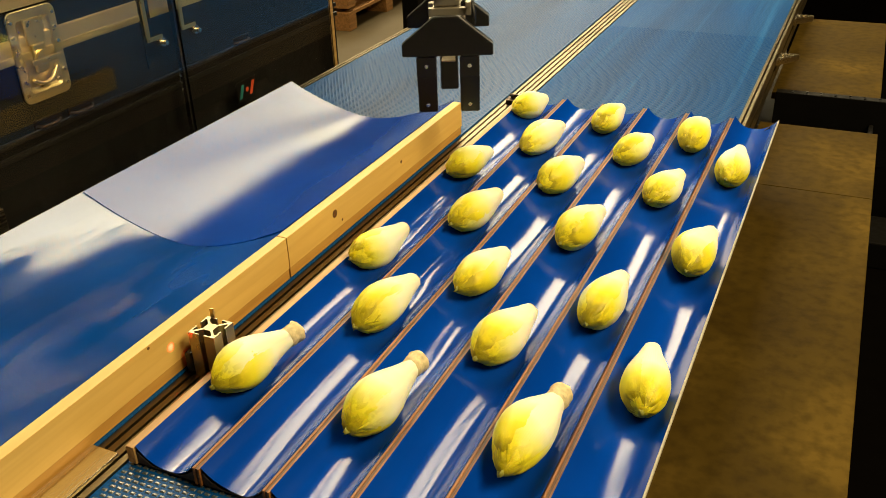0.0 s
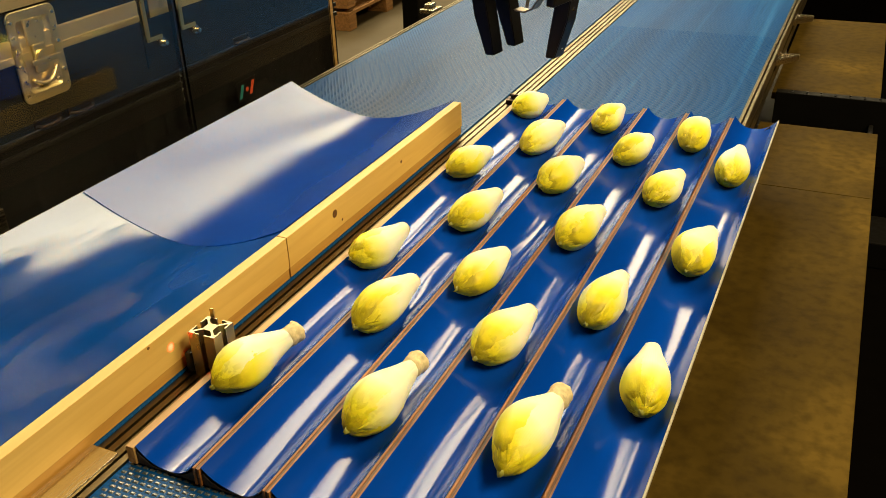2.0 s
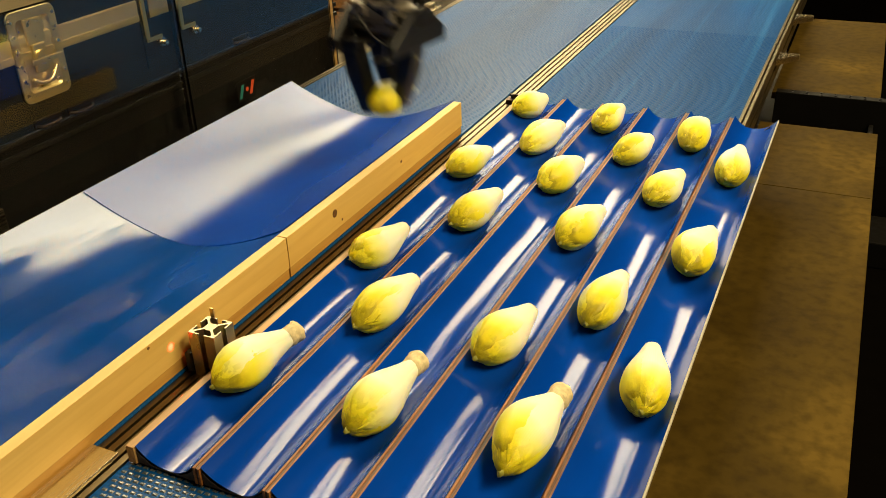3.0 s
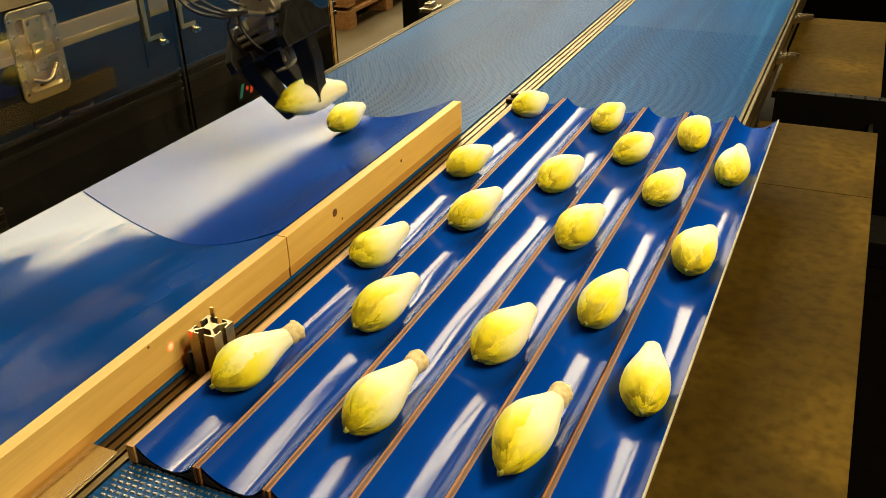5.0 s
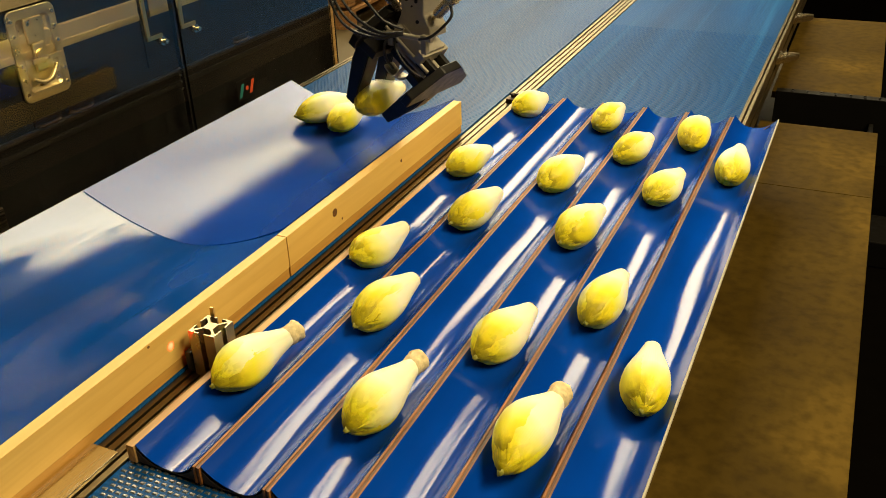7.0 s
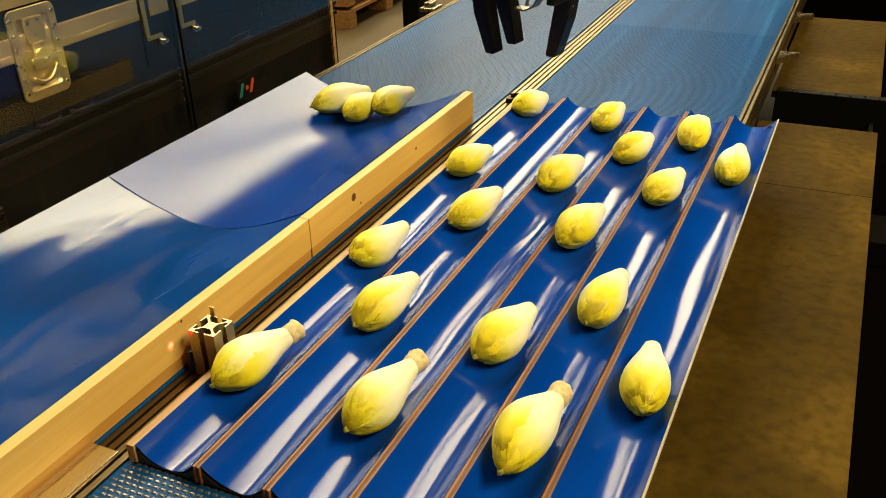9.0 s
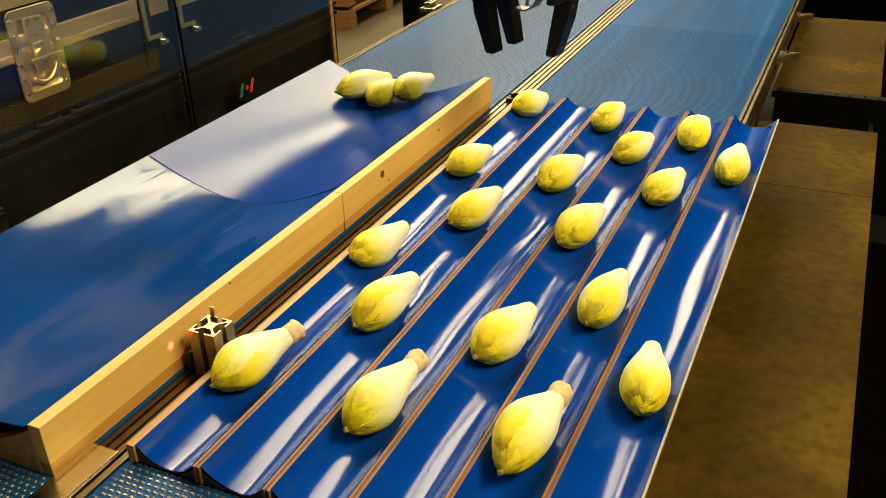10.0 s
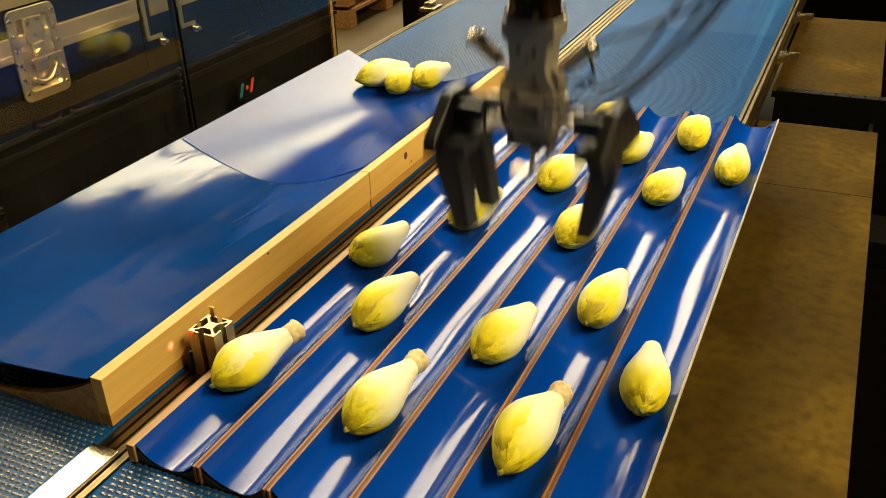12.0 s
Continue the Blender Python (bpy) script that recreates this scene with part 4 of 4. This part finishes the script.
        half = 0.080 if sx < 0 else 0.040
        block(bm, (min(-sx * 0.016, sx * 0.0245), -half, -0.050), (max(-sx * 0.016, sx * 0.0245), half, -0.030), 0.002)
        for y in (-0.022, 0.022):
            block(bm, (min(-sx * 0.022, sx * 0.0245), y - 0.006, -0.016), (max(-sx * 0.022, sx * 0.0245), y + 0.006, 0.014), 0.002)
        bracket = part("jaw", bm, BLACK, wrist, "black angled jaw bracket")
        bracket.matrix_local = pose(sx * 0.072, 0, JAW)
        fs = []
        for y in fingers:
            bm = bmesh.new()
            w = 0.021
            prism(bm, [(sx * 0.004, -0.053), (sx * 0.0415, -0.053), (sx * 0.035, -0.10), (sx * 0.006, -0.188), (-sx * 0.018, -0.188), (-sx * 0.006, -0.11)], 2 * w, pose(0, y, 0))
            bmesh.ops.bevel(bm, geom=list(bm.edges), offset=0.0022, segments=2, affect="EDGES")
            f = part("finger", bm, BLACK, wrist, "long black gripper finger")
            f.matrix_local = pose(sx * 0.072, 0, JAW)
            fs.append(f)
            for zz, xx in ((-0.074, 0.0390), (-0.168, 0.0130)):
                bm = bmesh.new()
                rod(bm, (sx * (xx - 0.004), y, zz), (sx * (xx + 0.0012), y, zz - 0.0005), 0.0042, 12)
                c = part("finger_screw", bm, ALU_BRIGHT, wrist, "bright screw head")
                c.matrix_local = f.matrix_local.copy()
                fs.append(c)
        jaws.append((sx, [bracket] + fs))
    r.scale = (SIZE, SIZE, SIZE)
    return r, wrist, jaws, (base, guide, tongue), loose


# ---- what moves ----
# seconds, x, y, z of the grip, turn, grip from open to closed, tilt
HEAD_ROWS = [
    (0.00, -0.0409, 0.9634, 0.9223, 114, 0, 0),
    (0.10, -0.0261, 0.9737, 0.9321, 110, 0, 0),
    (0.20, -0.0147, 0.9808, 0.9378, 104, 0, 0),
    (0.30, -0.0045, 0.9876, 0.9447, 95, 0, 0),
    (0.40, 0.0220, 1.0093, 0.9566, 80, 0, 0),
    (0.50, 0.0400, 1.0272, 0.9636, 62, 0, 0),
    (0.60, 0.0500, 1.0470, 0.9707, 38, 0, 0),
    (0.70, 0.0580, 1.0638, 0.9749, 12, 0, 0),
    (0.85, 0.0760, 1.0880, 0.9906, -8, 0.22, 0),
    (1.10, 0.0760, 1.0877, 0.9896, -12, 0.22, 0),
    (2.05, 0.0760, 1.0877, 0.9896, -12, 0.22, 0),
    (2.20, 0.0729, 1.0190, 0.9798, -13, 0.05, 0),
    (2.30, 0.0978, 0.8563, 0.9381, -14, -0.2, 0),
    (2.40, 0.1163, 0.7324, 0.9007, -14, -0.45, 0),
    (2.50, 0.1518, 0.6315, 0.8580, -12, -0.45, 0),
    (2.60, 0.1931, 0.5312, 0.8180, -10, 0.15, 0),
    (2.70, 0.1927, 0.5322, 0.8135, -10, 0.77, 0),
    (2.78, 0.1941, 0.5293, 0.8270, -10, 1, 0),
    (2.90, 0.0912, 0.6926, 0.8895, -10, 1, 0),
    (3.00, -0.0943, 0.8276, 0.9467, -8, 1, 0),
    (3.10, -0.2115, 0.8930, 0.9789, -4, 1, 0),
    (3.20, -0.2338, 0.8844, 0.9936, 0, 1, 0),
    (3.40, -0.2016, 0.8400, 0.9195, 2, 1, 0),
    (3.60, -0.2985, 0.9979, 0.8360, 2, 1, 0),
    (3.70, -0.2863, 0.9831, 0.8450, 2, -0.15, 0),
    (3.85, -0.1194, 0.8990, 1.0193, -5, -0.15, 0),
    (4.10, 0.1542, 0.8972, 0.9310, -11, 0, 0),
    (4.20, 0.1090, 1.0575, 0.8180, -11, 0.31, 0),
    (4.30, 0.1090, 1.0575, 0.8180, -11, 1, 0),
    (4.40, 0.1184, 0.9518, 0.9304, -8, 1, 0),
    (4.60, -0.1307, 0.9239, 1.0438, 0, 1, 0),
    (4.80, -0.2030, 0.7699, 1.0729, 5, 1, -20),
    (4.90, -0.2322, 0.7529, 1.0059, 5, 1, -24),
    (5.00, -0.2246, 0.7624, 0.9510, 5, 1, -26),
    (5.10, -0.2190, 0.7749, 0.9411, 5, 1, -28),
    (5.20, -0.2196, 0.7960, 0.9319, 5, 1, -28),
    (5.25, -0.2127, 0.7930, 0.9446, 5, -0.1, -26),
    (5.30, -0.2248, 0.7281, 1.0661, 5, 0, -15),
    (5.40, -0.1958, 0.7631, 1.1182, 0, 0, 0),
    (5.50, -0.0250, 0.8300, 0.9800, -10, 0.1, 0),
    (5.60, 0.2460, 0.8526, 0.9418, -20, -0.1, 0),
    (5.70, 0.4360, 0.8352, 0.9278, -26, -0.3, 0),
    (5.80, 0.4824, 0.7611, 0.8677, -24, -0.35, 0),
    (5.90, 0.4934, 0.6728, 0.8360, -14, 0.15, 0),
    (6.00, 0.4771, 0.6974, 0.8135, -10, 0.86, 0),
    (6.10, 0.4779, 0.6977, 0.8135, -10, 0.92, 0),
    (6.20, 0.4743, 0.6940, 0.8225, -10, 1, 0),
    (6.30, 0.4680, 0.7678, 0.8867, -12, 1, 0),
    (6.40, 0.2957, 0.8193, 0.9633, -12, 1, 14),
    (6.50, 0.0027, 0.8477, 1.0308, -12, 1, 34),
    (6.60, -0.1069, 0.8660, 1.0466, -12, 1, 38),
    (6.70, -0.1469, 0.8660, 1.0033, -12, 1, 38),
    (6.80, -0.1318, 0.8513, 0.9392, -12, 0.75, 37),
    (6.90, -0.1335, 0.8497, 0.9374, -12, 0.75, 38),
    (7.00, -0.1312, 0.8493, 0.9334, -12, 0.75, 38),
    (7.10, -0.0883, 0.8639, 1.0054, -14, 0.35, 30),
    (7.20, -0.1000, 0.9001, 1.0450, -16, 0.4, 24),
    (7.60, 0.0417, 1.0644, 1.0221, -14, 0.2, 0),
    (8.20, 0.0760, 1.0877, 0.9896, -12, 0.22, 0),
    (8.80, 0.0760, 1.0877, 0.9896, -12, 0.22, 0),
    (11.75, 0.0760, 1.0877, 0.9896, -12, 0.22, 0),
    (11.90, 0.2085, 0.7418, 0.9700, -14, -0.3, 0),
    (12.00, 0.3000, 0.4750, 0.9340, -2, -0.2, 0),
]


ARM = 115         # bearing of the far pair of rods
HOSE_JOINT = (-0.010, -0.054, 0.228)
HOSE_TURN = [(0, 212, -32), (2.8, 212, -32), (3.3, 150, -20), (4.0, 90, -5), (4.6, 30, 0), (7.2, 30, 0), (7.7, 95, -5), (8.2, 155, -20), (8.7, 212, -32), (12, 212, -32)]
JAW = 0.183       # height of the jaws' slide over the grip
SIZE = 0.84       # the head against its drawn measures


def slide(grip):
    return 0.086 - 0.046 * grip


def tipped(tilt):
    """The gripper tips about its hinge under the wrist."""
    return pose(0, 0, 0.205, 0, tilt) @ pose(0, 0, -0.205)


def head_pose(x, y, z, w, tilt):
    return Vector((x, y, z)) - SIZE * (pose(0, 0, 0, 0, 0, w) @ tipped(tilt)).translation


def motions(rob, wrist, jaws, bases, loose, tr):
    walk(rob, [(t, pose(*head_pose(x, y, z, w, tilt))) for t, x, y, z, w, grip, tilt in HEAD_ROWS])
    walk(wrist, [(t, pose(0, 0, 0, 0, 0, w)) for t, x, y, z, w, grip, tilt in HEAD_ROWS])
    for sx, pieces in jaws:
        for ob in pieces:
            walk(ob, [(t, tipped(tilt) @ pose(sx * slide(grip), 0, JAW, 0, sx * 4 * grip, 0)) for t, x, y, z, w, grip, tilt in HEAD_ROWS])
    for ob in bases:
        walk(ob, [(t, tipped(tilt)) for t, x, y, z, w, grip, tilt in HEAD_ROWS])
    for ob in loose:
        walk(ob, [(t, pose(*HOSE_JOINT, 0, lean, a)) for t, a, lean in HOSE_TURN])
    # the trough runs on along its belt
    run = [(0, 0.0000), (7.6, 0.0000), (8.3, 0.0153), (8.8, 0.0450), (9, 0.0621), (9.5, 0.1116), (10, 0.1647), (10.5, 0.2106), (11, 0.2358), (11.5, 0.2520), (12, 0.2565)]
    walk(tr, [(t, pose(0, d, 0)) for t, d in run])
    # three heads are picked, carried over and laid in the trough, then ride on it
    for index, rows, spin in PICKS:
        ob = made_heads[index]
        first = ob.matrix_basis.copy()
        path = []
        for t, x, y, z, turn in rows:
            path.append((t, pose(x, y, z, 0, spin, -turn)))
        x, y, z, turn = rows[-1][1:]
        path = [(0.0, first), (rows[0][0] - 0.1, first)] + path
        path += [(t, pose(x, y + d, z, 0, spin, -turn)) for t, d in run if t > rows[-1][0]]
        walk(ob, path)


PICKS = [
    (8, [(2.78, 0.1941, 0.5293, 0.8390, 10), (2.90, 0.0912, 0.6926, 0.9015, 8.5), (3.00, -0.0943, 0.8276, 0.9587, 7), (3.10, -0.2115, 0.8930, 0.9909, 5.5), (3.20, -0.2338, 0.8844, 1.0056, 4), (3.40, -0.2016, 0.8400, 0.9315, 2.5), (3.60, -0.2985, 0.9979, 0.8480, 1), (3.65, -0.2920, 0.9850, 0.8425, 1)], 176),
    (6, [(4.30, 0.1090, 1.0575, 0.8300, 11), (4.40, 0.1184, 0.9518, 0.9424, 13.1429), (4.60, -0.1307, 0.9239, 1.0558, 15.2857), (4.80, -0.2030, 0.7699, 1.0849, 17.4286), (4.90, -0.2322, 0.7529, 1.0179, 19.5714), (5.00, -0.2246, 0.7624, 0.9630, 21.7143), (5.10, -0.2190, 0.7749, 0.9531, 23.8571), (5.20, -0.2196, 0.7960, 0.9439, 26), (5.24, -0.3500, 1.0000, 0.8490, 26)], 42),
    (19, [(6.20, 0.4883, 0.6940, 0.8345, 5), (6.30, 0.4630, 0.7678, 0.8987, 5.5), (6.40, 0.2857, 0.8193, 0.9753, 6), (6.50, -0.0123, 0.8477, 1.0428, 6.5), (6.60, -0.1069, 0.8660, 1.0586, 7), (6.70, -0.1469, 0.8660, 1.0153, 7.5), (6.80, -0.1318, 0.8513, 0.9512, 8), (6.90, -0.1335, 0.8497, 0.9494, 8.5), (7.00, -0.1312, 0.8493, 0.9454, 9), (7.02, -0.2380, 1.0350, 0.8465, 9)], 193),
]

hall()
conveyors()
side_table()
background()
flight_case()
guard()
channel_tray()
collecting = trough()
sensor_post()
heads()
robot_head, robot_wrist, robot_jaws, robot_bases, robot_hoses = robot()
motions(robot_head, robot_wrist, robot_jaws, robot_bases, robot_hoses, collecting)
